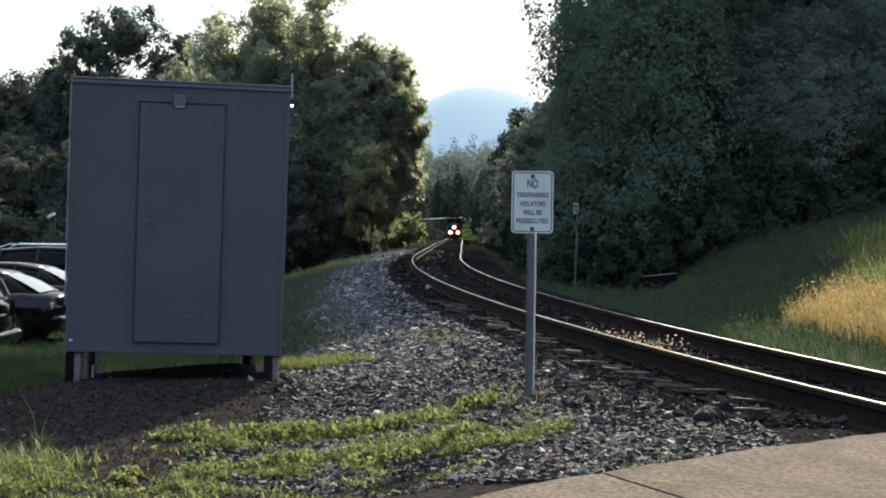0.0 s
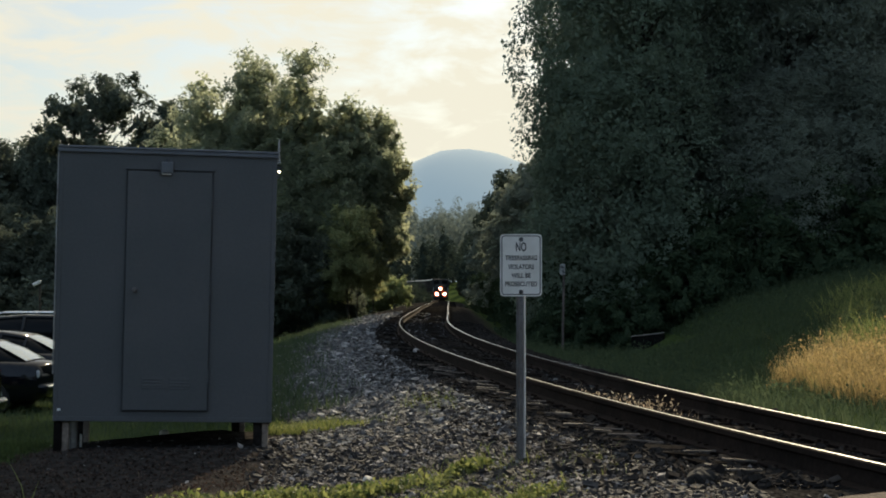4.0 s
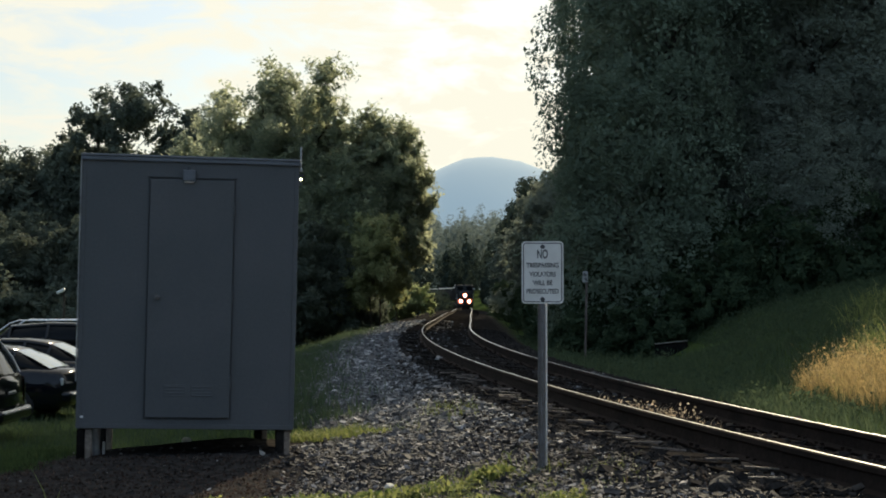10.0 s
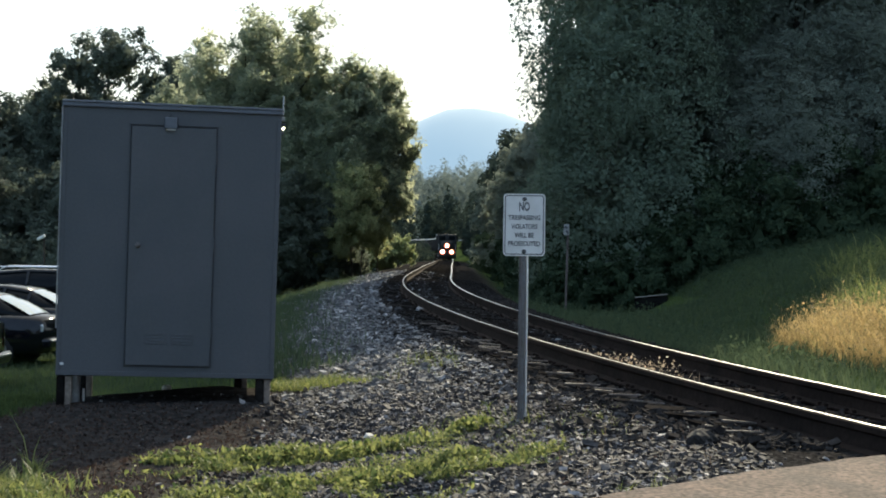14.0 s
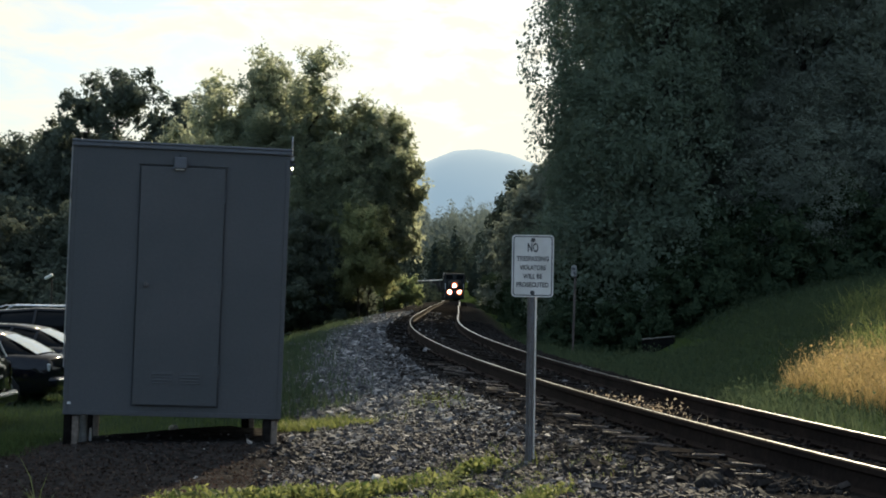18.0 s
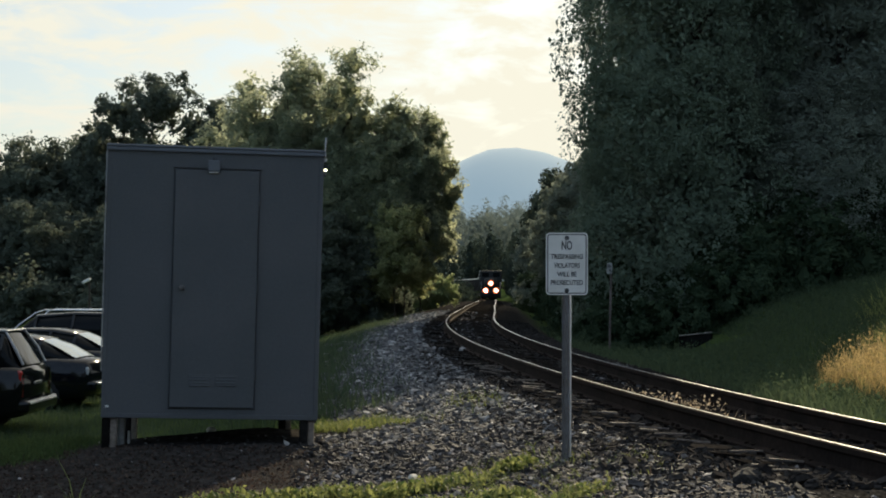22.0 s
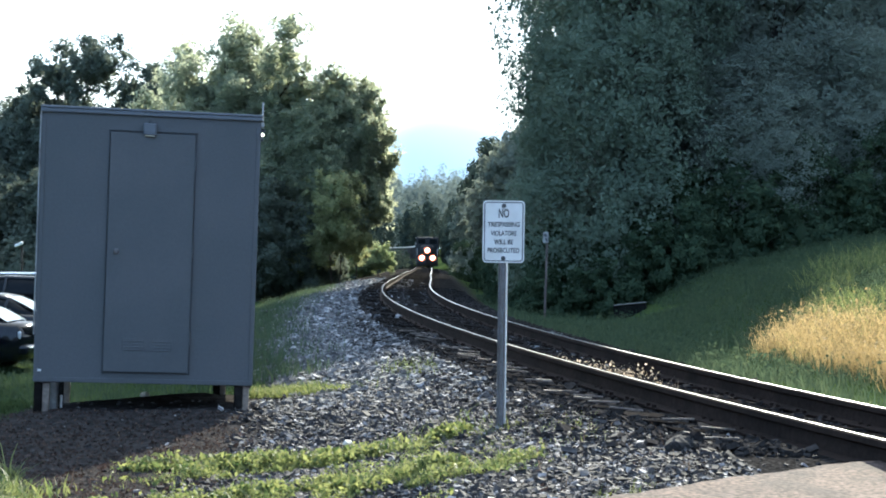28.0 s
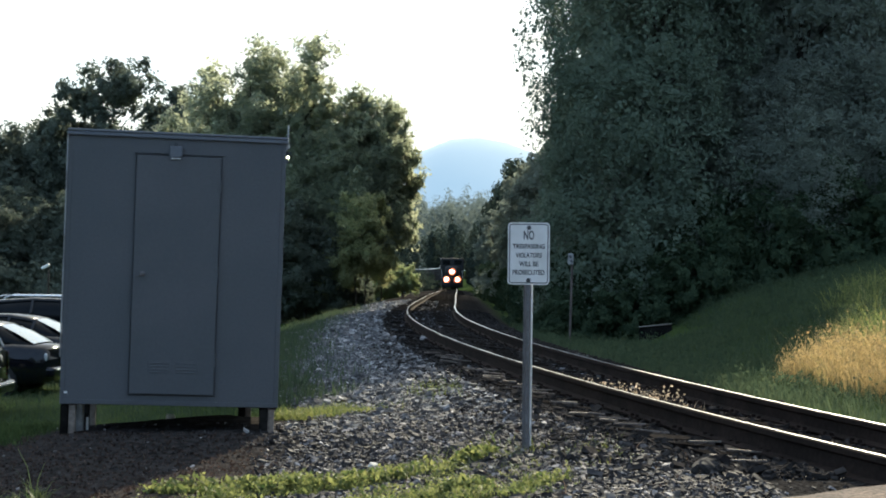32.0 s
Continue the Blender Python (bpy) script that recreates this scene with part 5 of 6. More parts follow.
# ---- grass, weeds and dry stalks ----
def blades(name, label, spots, height, width, mat, seed, lean=0.45, category="grass"):
    """Bent blades, two segments each, at the given places."""
    rng = np.random.default_rng(seed)
    x, y = spots
    n = len(x)
    h = height * np.exp(rng.normal(0, 0.35, n))
    a = rng.random(n) * 2 * np.pi
    d = np.c_[np.cos(a), np.sin(a), np.zeros(n)]
    w = np.c_[-np.sin(a + 0.6), np.cos(a + 0.6), np.zeros(n)] * (width * rng.uniform(0.6, 1.3, n))[:, None] / 2
    p = np.c_[x, y, ground_z(x, y) - 0.01]
    bend = (lean * rng.uniform(0.2, 1.3, n) * h)[:, None]
    up = np.c_[np.zeros(n), np.zeros(n), h]
    mid = p + d * bend * 0.35 + up * 0.6
    top = p + d * bend + up
    v = np.stack([p - w, p + w, mid + w * 0.8, mid - w * 0.8, top], 1).reshape(-1, 3)
    o = (np.arange(n) * 5)[:, None]
    faces = (o + np.array([0, 1, 2, 3])).tolist() + (o + np.array([3, 2, 4])).tolist()
    me = bpy.data.meshes.new(name)
    me.from_pydata(v.tolist(), [], faces)
    me.materials.append(mat)
    return tagged(new(name, me), label, category, kind="stuff")


def patchy(seed, count, xr, yr, chance):
    rng = np.random.default_rng(seed)
    x, y = rng.uniform(*xr, count), rng.uniform(*yr, count)
    keep = rng.random(count) < chance(x, y)
    return x[keep], y[keep]


def leaf_patch(name, label, spots, size, height, mat, seed):
    """Low broad-leaved weeds: many small leaves held just over the earth."""
    rng = np.random.default_rng(seed)
    x, y = spots
    z = ground_z(x, y) + rng.random(len(x)) ** 1.4 * height * (0.4 + 0.6 * (fuzz(x, y, 0.2, 1) > 0))
    v, f = leaf_quads(rng, np.c_[x, y, z], size)
    return tagged(np_object(name, v, f, mat), label, "weeds", kind="stuff")


leaf_patch("low_weeds", "bright green low weeds in a strip by the gravel", patchy(41, 210000, (-3.4, 1.9), (7.4, 11.3), lambda x, y: near_turf(x, y)), 0.027, 0.095, M_WEED, 42)


def weed_clumps():
    """Bushy low plants with dark gaps between them, in a loose row at the back of the strip."""
    rng = np.random.default_rng(73)
    spots = []
    for k in range(34):
        x = rng.uniform(-2.0, 0.35)
        back = np.interp(x, [-2, -1, 0, 0.4], [10.6, 10.85, 11.1, 11.2]) if k % 3 else np.interp(x, [-2, 0.4], [9.3, 9.8])
        r, n = rng.uniform(0.06, 0.14), int(rng.uniform(120, 260))
        c = np.array([x, back + rng.normal(0, 0.1), 0])
        d = rng.normal(size=(n, 3)) * [1, 1, 0.8]
        d /= np.linalg.norm(d, axis=1)[:, None]
        d[:, 2] = np.abs(d[:, 2])
        q = c + d * r * rng.uniform(0.55, 1.1, (n, 1)) * [1.35, 1, 0.95]
        q[:, 2] += ground_z(q[:, 0], q[:, 1]) + 0.005
        spots.append(q)
    v, f = leaf_quads(rng, np.concatenate(spots), 0.042)
    return tagged(np_object("weed_clumps", v, f, M_WEED), "bushy bright green weeds in low clumps", "weeds", kind="stuff")


weed_clumps()
px, py = patchy(40, 11000, (-3.4, 1.9), (7.4, 11.3), lambda x, y: near_turf(x, y) * (fuzz(x, y, 0.09, 15) > -0.1))
spread = np.random.default_rng(39)
px, py = np.repeat(px, 9), np.repeat(py, 9)
blades("weed_plants", "small leafy weed plants in the strip by the gravel", (px + spread.normal(0, 0.016, len(px)), py + spread.normal(0, 0.016, len(px))), 0.05, 0.013, M_WEED, 38, 1.2, "weeds")
blades("near_grass", "fine green grass blades by the road", patchy(43, 240000, (-3.6, 1.9), (7.4, 11.3), lambda x, y: 0.8 * near_turf(x, y)), 0.045, 0.0045, M_WEED, 44, 1.1)
leaf_patch("brown_litter", "dark brown twigs and dead leaves strewn over the earth", patchy(83, 26000, (-5.0, 1.6), (7.6, 13.4), lambda x, y: clear(x, y) * (0.25 + 0.75 * smooth(-1.0, -1.8, x))), 0.03, 0.02, M_LITTER, 84)
blades("dry_litter", "flattened dry stalks lying on bare earth", patchy(85, 22000, (-3.0, 1.8), (7.4, 10.4), lambda x, y: clear(x, y) * (0.2 + 0.8 * np.exp(-((y - 8.5 - 0.35 * x.clip(-2, 2)) / 0.5) ** 2)) * (fuzz(x, y, 0.3, 12) > -0.2)), 0.022, 0.004, M_LITTER_PALE, 86, 3.2)
blades("tall_tuft", "taller green tuft of grass near the road", patchy(45, 20000, (-3.6, -2.0), (8.1, 9.9), lambda x, y: np.exp(-(((x + 2.72) / 0.3) ** 2 + ((y - 9.3) / 0.4) ** 2))), 0.09, 0.014, M_WEED, 46, 1.0)
fan = np.random.default_rng(91)
blades("grass_spears", "fan of long bright grass blades standing in the tuft", (fan.normal(-2.62, 0.035, 60), fan.normal(10.1, 0.035, 60)), 0.13, 0.013, M_WEED, 92, 1.1)
blades("post_weeds", "sparse dull weeds and dry grass round the sign post", patchy(93, 26000, (-0.6, 2.0), (7.9, 12.2), lambda x, y: clear(x, y) * (0.5 * np.exp(-(((x - 0.75) / 0.55) ** 2 + ((y - 10.9) / 0.55) ** 2)) + 0.6 * np.exp(-((y - road_edge(x) - 0.22) / 0.16) ** 2) * (x < 1.3)) * (fuzz(x, y, 0.22, 14) > 0.1)), 0.05, 0.005, M_GRASS, 94, 1.3)
blades("dry_stalks", "thin pale dry stalks among the gravel", patchy(47, 350, (-2.5, 2.2), (8.0, 16), lambda x, y: 0.35 * clear(x, y)), 0.10, 0.004, M_LITTER_PALE, 48, 1.2)
blades("verge_weeds", "green weeds in the gravel beside the track", patchy(49, 9000, (-1.6, 1.2), (11.0, 20), lambda x, y: clear(x, y) * (np.exp(-(((x - 0.25) / 0.35) ** 2 + ((y - 11.3) / 0.5) ** 2)) + 0.9 * np.exp(-(((x + 0.05) / 0.25) ** 2 + ((y - 16.5) / 0.8) ** 2)) + 0.8 * np.exp(-(((x + 1.1) / 0.6) ** 2 + ((y - 15.2) / 0.35) ** 2)))), 0.085, 0.006, M_GRASS, 50, 0.9)
# the sun on this strip is put into its yellower blades
blades("lit_strip_grass", "short grass beside the shed, yellowed as if sunlit", patchy(51, 50000, (-2.5, -0.2), (14.4, 16.4), lambda x, y: (x > -1.62) * smooth(-0.65, -1.0, x + 0.2 * fuzz(x, y, 0.4)) * smooth(14.9, 15.1, y) * smooth(15.9, 15.4, y)), 0.055, 0.007, M_WEED, 52, 0.7)
blades("lawn_grass", "grass between the shed and the parked cars, darkened as if shaded", patchy(53, 90000, (-14, -2.4), (16.5, 45), lambda x, y: turf_at(x, y) * clear(x, y) * np.clip(22 / y, 0, 1)), 0.10, 0.014, M_BANK, 54, 0.5)
blades("sunny_lawn", "short lawn behind the shed in the lighter green, as if sunlit", patchy(87, 130000, (-9.5, -1.0), (16.1, 27), lambda x, y: clear(x, y) * smooth(-3.3, -4.0, across(x, y) + 0.3 * fuzz(x, y, 0.8)) * np.clip(19 / y, 0, 1) ** 2), 0.055, 0.012, M_LAWN, 88, 0.7)
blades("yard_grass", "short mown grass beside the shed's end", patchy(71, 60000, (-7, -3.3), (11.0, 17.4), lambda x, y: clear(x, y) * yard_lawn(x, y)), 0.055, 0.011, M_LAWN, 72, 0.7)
blades("gravel_edge_grass", "ragged grass along the gravel's edge", patchy(55, 75000, (-6, -0.8), (17, 60), lambda x, y: clear(x, y) * np.exp(-((across(x, y) + 3.45) / 0.62) ** 2) * (fuzz(x, y, 0.9, 6) > -0.3)), 0.14, 0.012, M_BANK, 56, 0.6)
blades("bank_grass", "long grass on the bank across the track", patchy(57, 190000, (2.2, 17), (13, 55), lambda x, y: smooth(1.8, 2.6, across(x, y)) * np.clip(24 / y, 0, 1) * (0.35 + 0.65 * smooth(17, 20, y)) * culvert_view(x, y)), 0.15, 0.013, M_BANK, 58, 0.9)
blades("rail_weeds", "dry yellow weeds between the rails", patchy(59, 4500, (-0.5, 3.5), (11.5, 20), lambda x, y: (np.abs(across(x, y)) < 0.62) * (np.exp(-((y - 16.8) / 0.9) ** 2) * 0.8 + 0.3 * (fuzz(x, y, 0.5, 9) > 0.35) * (across(x, y) < -0.1))), 0.08, 0.006, M_DRYHEAD, 60, 1.0)


def straw_place(x, y):
    """The stand of tall dry grass on the bank."""
    u = across(x, y) + 0.25 * fuzz(x, y, 0.6, 3)
    return smooth(3.7, 4.3, u) * smooth(5.7, 5.1, u) * smooth(0, 0.9, 24.4 - y - 1.1 * (u - 4.9) ** 2 + 0.4 * fuzz(x, y, 0.5, 4)) * smooth(15.6, 16.6, y)


blades("tall_dry_grass", "tall golden dry grass beside the track", patchy(61, 90000, (3.6, 11), (15.6, 25.6), straw_place), 0.32, 0.006, M_STRAW, 62, 0.75)
sx, sy = patchy(63, 60000, (3.6, 11), (15.6, 25.6), straw_place)
rng = np.random.default_rng(64)
v, f = leaf_quads(rng, np.c_[sx, sy, ground_z(sx, sy) + 0.32 * np.exp(rng.normal(0, 0.3, len(sx)))], 0.034)
tagged(np_object("seed_heads", v, f, M_STRAW), "feathery golden seed heads of tall grass", "grass", kind="stuff")

# sunlit patches put into the colour; their edge follows a camera bearing, x / y
blades("sunlit_bank_grass", "bank grass in yellow-green patches that stand for sunlight", patchy(89, 60000, (5.0, 13), (19, 34), lambda x, y: 0.7 * smooth(0.245, 0.275, x / y + 0.012 * fuzz(x, y, 1.5, 7)) * (fuzz(x, y * 0.5, 1.1, 9) > -0.25)), 0.22, 0.013, M_WEED, 90, 0.9)
leaf_patch("bank_weeds", "dark broad-leaved weeds over the bank", patchy(65, 90000, (2.3, 16), (17, 50), lambda x, y: smooth(2.0, 3.0, across(x, y)) * (fuzz(x, y, 1.4, 11) > 0.05) * np.clip(26 / y, 0, 1) * culvert_view(x, y)), 0.06, 0.35, M_BANK, 66)
leaf_patch("rail_flowers", "small pale dry leaves between the rails", patchy(67, 3200, (0.4, 3.2), (14.5, 19), lambda x, y: (np.abs(across(x, y)) < 0.6) * np.exp(-((y - 16.8) / 0.8) ** 2)), 0.034, 0.15, M_DRYHEAD, 68)

# ---- loose things on the ground ----
def lump(name, label, x, y, size, mat, seed, category, flat=0.7):
    bm = bmesh.new()
    bmesh.ops.create_icosphere(bm, subdivisions=2, radius=size)
    r = random.Random(seed)
    for q in bm.verts:
        q.co *= 0.85 + 0.3 * r.random()
        q.co.z *= flat
    ob = part(name, bm, mat)
    ob.matrix_basis = pose(x, y, float(ground_z(x, y)) + size * flat * 0.5, 0, 0, seed * 50)
    return tagged(ob, label, category)


M_PALE = material("pale_stone", (0.66, 0.62, 0.54), 0.8, grain=0.15, scale=30, bump=0.003)
lump("white_stone", "pale stone lying at the edge of the grass", -0.48, 11.65, 0.045, M_PALE, 1, "stone")
lump("white_stone", "pale lump on the earth behind the shed", -2.62, 15.2, 0.05, M_PALE, 2, "stone", 0.9)
lump("boulder", "dark stone half sunk in the gravel", 1.82, 9.95, 0.075, material("dark_stone", (0.018, 0.017, 0.017), 1.0, grain=0.3, bump=0.004, spec=0.0), 3, "stone")


# ---- parked cars ----
def loft(sections, close=True):
    """A body from rings of points, one ring a station along its length."""
    bm = bmesh.new()
    rings = [[bm.verts.new(p) for p in ring] for ring in sections]
    n = len(rings[0])
    for a, b in zip(rings, rings[1:]):
        for i in range(n):
            bm.faces.new((a[i], a[(i + 1) % n], b[(i + 1) % n], b[i]))
    bm.faces.new(rings[0][::-1])
    bm.faces.new(rings[-1])
    for face in bm.faces:
        face.smooth = True
    return bm


def body_ring(x, half, low, belt, crown=0.03):
    """The ring of a car's lower body at a station."""
    return [(x, -half * 0.9, low), (x, -half * 0.985, low + 0.12), (x, -half, (low + belt) / 2 + 0.05), (x, -half * 0.965, belt - 0.06), (x, -half * 0.9, belt), (x, 0, belt + crown),
            (x, half * 0.9, belt), (x, half * 0.965, belt - 0.06), (x, half, (low + belt) / 2 + 0.05), (x, half * 0.985, low + 0.12), (x, half * 0.9, low)]


def car(name, label, profile, cabin, length, half, paint, at, wheel_r=0.33, rails=False, trim=False):
    """profile: (x, low, belt) stations of the body; cabin: (x, half width, top) stations of the roof. The nose points along +x."""
    ob = thing(name, label, "car", at)
    body = part("body", loft([body_ring(x, half * w, low, belt) for x, w, low, belt in profile]), paint, ob)
    belt_at = lambda x: np.interp(x, [p[0] for p in profile], [p[3] for p in profile])
    roof_ring = lambda x, w, top, s: [(x, -half * 0.86 * w, belt_at(x) - 0.03), (x, -half * 0.80 * w, (belt_at(x) + top) / 2), (x, -half * 0.68 * w, top - 0.05), (x, -half * 0.5 * w, top), (x, half * 0.5 * w, top), (x, half * 0.68 * w, top - 0.05), (x, half * 0.80 * w, (belt_at(x) + top) / 2), (x, half * 0.86 * w, belt_at(x) - 0.03)]
    part("window_band", loft([roof_ring(x, w, top, 1) for x, w, top in cabin]), M_GLASS, ob, "dark glass of the cabin")
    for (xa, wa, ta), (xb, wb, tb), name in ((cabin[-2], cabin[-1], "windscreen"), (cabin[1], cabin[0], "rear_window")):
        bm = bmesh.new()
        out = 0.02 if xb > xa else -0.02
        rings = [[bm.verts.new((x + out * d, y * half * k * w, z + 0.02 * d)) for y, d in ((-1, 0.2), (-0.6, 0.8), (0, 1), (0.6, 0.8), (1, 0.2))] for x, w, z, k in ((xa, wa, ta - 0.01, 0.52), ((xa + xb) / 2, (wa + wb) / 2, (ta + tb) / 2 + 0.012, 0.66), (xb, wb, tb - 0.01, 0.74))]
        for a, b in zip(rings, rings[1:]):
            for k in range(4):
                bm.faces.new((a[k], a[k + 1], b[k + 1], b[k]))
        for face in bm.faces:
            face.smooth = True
        part(name, bm, M_GLASS if trim else M_SHINE, ob, "car glass, made pale on the sedans for the sky's reflection")
    mid = [c for c in cabin if c[2] > max(q[2] for q in cabin) - 0.16]
    sec = []
    for x, w, top in mid:
        sec.append([(x, -half * 0.70 * w, top - 0.045), (x, -half * 0.5 * w, top + 0.012), (x, half * 0.5 * w, top + 0.012), (x, half * 0.70 * w, top - 0.045), (x, half * 0.66 * w, top - 0.06), (x, -half * 0.66 * w, top - 0.06)])
    part("roof", loft(sec), paint, ob)
    for k in range(1, len(cabin) - 1):
        x, w, top = cabin[k]
        for side in (-1, 1):
            v, f = tube([(x + 0.05, side * half * 0.875 * w, belt_at(x)), (x, side * half * 0.815 * w, (belt_at(x) + top) / 2), (x - 0.03, side * half * 0.70 * w, top - 0.03)], [0.045, 0.035, 0.035], 6)
            np_object("pillar", v, f, paint, ob)
    for x in (length * 0.31, -length * 0.30):
        for side in (-1, 1):
            tyre = part("wheel", rod(wheel_r, wheel_r, 0.2, (x, side * (half - 0.09), wheel_r), (90, 0, 0), 24, bevel=0.03), M_TYRE, ob)
            rim = part("rim", rod(wheel_r * 0.66, wheel_r * 0.62, 0.03, (x, side * (half - 0.0), wheel_r), (90, 0, 0), 18), M_STEEL, tyre)
    front, rear = profile[-1][0], profile[0][0]
    hb = profile[-1][3]
    for side in (-1, 1):
        part("headlight", box(0.26, 0.30, 0.13, (front - 0.20, side * half * 0.72, hb - 0.10), 0.045, segments=2, turn=(0, 18, -side * 24)), M_LENS, ob, "clear headlight")
        part("tail_light", box(0.14, 0.20, 0.46 if trim else 0.17, (rear + (0.07 if trim else 0.10), side * half * 0.80, profile[0][3] - (0.22 if trim else 0.09)), 0.04, segments=2), M_TAIL if trim else M_LENS, ob, "red tail light" if trim else "pale tail light lens")
        part("mirror", box(0.12, 0.17, 0.12, (length * 0.16, side * (half + 0.03), belt_at(length * 0.16) + 0.06), 0.035, segments=2), paint, ob)
    part("front_bumper", box(0.16, half * 1.8, 0.2, (front - 0.05, 0, 0.42), 0.06, segments=3), paint, ob)
    rb = part("rear_bumper", box(0.2, half * 1.84, 0.2, (rear - 0.02, 0, 0.48), 0.06, segments=3), paint, ob)
    part("bumper_trim", box(0.03, half * 1.6, 0.035, (rear - 0.125, 0, 0.53), 0.01), M_STEEL, rb)
    if trim:
        # bright edges added for glare round the tailgate's glass, and its handle
        (xa, wa, ta), (xb, wb, tb) = cabin[0], cabin[1]
        for side in (-1, 1):
            v, f = tube([(xa - 0.03, side * half * 0.76 * wa, ta + 0.02), (xa + 0.10, side * half * 0.74 * wa, (ta + tb) / 2), (xb - 0.04, side * half * 0.58 * wb, tb + 0.005)], [0.022, 0.028, 0.024], 8)
            np_object("gate_glare", v, f, M_STEEL, ob)
        part("roof_lip", box(0.16, half * 1.15, 0.03, (xb + 0.02, 0, tb + 0.025), 0.012), M_STEEL, ob)
        part("gate_handle", box(0.03, 0.42, 0.05, (rear - 0.02, 0, profile[0][3] - 0.22), 0.012), M_STEEL, ob)
    if rails:
        top = max(q[2] for q in cabin)
        for side in (-1, 1):
            # the rail's front runs on down the pillar in place of its highlight
            pts = [(cabin[1][0] - 0.05, side * half * 0.6, top - 0.06), (cabin[1][0] + 0.25, side * half * 0.6, top + 0.06), (mid[-1][0] - 0.2, side * half * 0.6, top + 0.06), (mid[-1][0], side * half * 0.66, top - 0.01), ((mid[-1][0] + cabin[-1][0]) / 2, side * half * 0.72, (top + cabin[-1][2]) / 2 + 0.05), (cabin[-1][0], side * half * 0.78, cabin[-1][2] + 0.02)]
            v, f = tube(pts, [0.016] * 6, 7)
            np_object("roof_rail", v, f, M_BRIGHT_METAL, ob)
    return ob


M_TYRE = material("tyre_rubber", (0.018, 0.018, 0.019), 0.85, grain=0.2, scale=30)
M_LENS = material("clear_lens", (0.5, 0.52, 0.55), 0.08, metal=0.3, grain=0.1, scale=12, spec=0.8)
M_TAIL = material("red_lens", (0.28, 0.012, 0.012), 0.2, grain=0.1, spec=0.6)
M_BLACK = material("black_car_paint", (0.004, 0.0044, 0.0055), 0.1, grain=0.05, spec=0.4)
M_NAVY = material("dark_blue_car_paint", (0.004, 0.005, 0.008), 0.1, grain=0.05, spec=0.4)
SEDAN = [(-2.35, 0.86, 0.40, 0.86), (-2.25, 0.94, 0.28, 0.96), (-1.6, 1.0, 0.20, 1.0), (-0.6, 1.0, 0.18, 0.97), (0.6, 1.0, 0.18, 0.95), (1.5, 0.98, 0.20, 0.88), (2.15, 0.92, 0.26, 0.76), (2.38, 0.80, 0.40, 0.64)]
SEDAN_TOP = [(-1.95, 0.80, 1.02), (-1.25, 0.93, 1.36), (-0.7, 0.98, 1.45), (-0.1, 1.0, 1.46), (0.35, 0.98, 1.40), (1.25, 0.88, 0.95)]
SUV = [(-2.45, 0.90, 0.42, 1.05), (-2.35, 0.97, 0.30, 1.10), (-1.6, 1.0, 0.26, 1.12), (-0.5, 1.0, 0.25, 1.10), (0.8, 1.0, 0.25, 1.08), (1.5, 0.99, 0.27, 1.04), (2.2, 0.94, 0.32, 0.96), (2.42, 0.84, 0.45, 0.82)]
SUV_TOP = [(-2.38, 0.88, 1.12), (-2.05, 0.94, 1.66), (-1.4, 0.98, 1.74), (-0.5, 1.0, 1.76), (0.4, 0.98, 1.70), (1.15, 0.90, 1.08)]


def parked(x, y, turn):
    return pose(x, y, float(ground_z(x, y)) - 0.02, 0, 0, turn)


car("parked_suv", "black sport utility vehicle parked with its red tail light showing", SUV, SUV_TOP, 4.9, 0.95, M_BLACK, parked(-9.74, 25.5, 180), 0.37, trim=True)
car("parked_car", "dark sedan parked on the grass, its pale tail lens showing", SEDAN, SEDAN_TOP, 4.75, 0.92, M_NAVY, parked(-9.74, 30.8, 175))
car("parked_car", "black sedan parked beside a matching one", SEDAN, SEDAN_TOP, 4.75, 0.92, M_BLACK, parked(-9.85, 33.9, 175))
car("parked_suv", "black van-like utility vehicle with pale roof rails", SUV, SUV_TOP, 4.9, 0.98, M_BLACK, parked(-10.2, 37.5, 183), 0.37, True)

# ---- a pale house at the edge of the trees ----
house = thing("house", "grey sided house with white corner trim at the trees' edge", "house", pose(-21.95, 60, float(ground_z(-21.95, 60)), 0, 0, 14))
M_SIDING = material("grey_siding", (0.30, 0.31, 0.32), 0.8, grain=0.05, other=(0.25, 0.26, 0.27))
M_SHINGLE = material("roof_shingle", (0.028, 0.028, 0.03), 0.9, grain=0.3, scale=25, bump=0.006)
part("wall", box(5.0, 6.0, 1.95, (0, 3, 0.975), 0.02), M_SIDING, house)
bm = bmesh.new()
pv = [bm.verts.new(p) for p in ((-2.8, -0.4, 1.9), (2.8, -0.4, 1.9), (2.8, 6.4, 1.9), (-2.8, 6.4, 1.9), (-2.8, 3, 2.75), (2.8, 3, 2.75))]
for q in ((0, 1, 5, 4), (2, 3, 4, 5), (0, 4, 3), (1, 2, 5), (0, 3, 2, 1)):
    bm.faces.new([pv[i] for i in q])
part("roof", bm, M_SHINGLE, house)
for k in range(8):
    part("siding_board", box(5.02, 0.02, 0.2, (0, -0.012, 0.2 + k * 0.23), 0.004, turn=(-3, 0, 0)), M_SIDING, house)
part("corner_trim", box(0.14, 0.16, 1.95, (2.47, 0.02, 0.975), 0.02), M_SIGN, house, "white corner trim")
v, f = tube([(2.75, -0.38, 1.92), (2.72, -0.3, 1.75), (2.60, -0.12, 1.5), (2.60, -0.10, 0.2)], [0.05] * 4, 8)
np_object("downspout", v, f, M_SIGN, house)
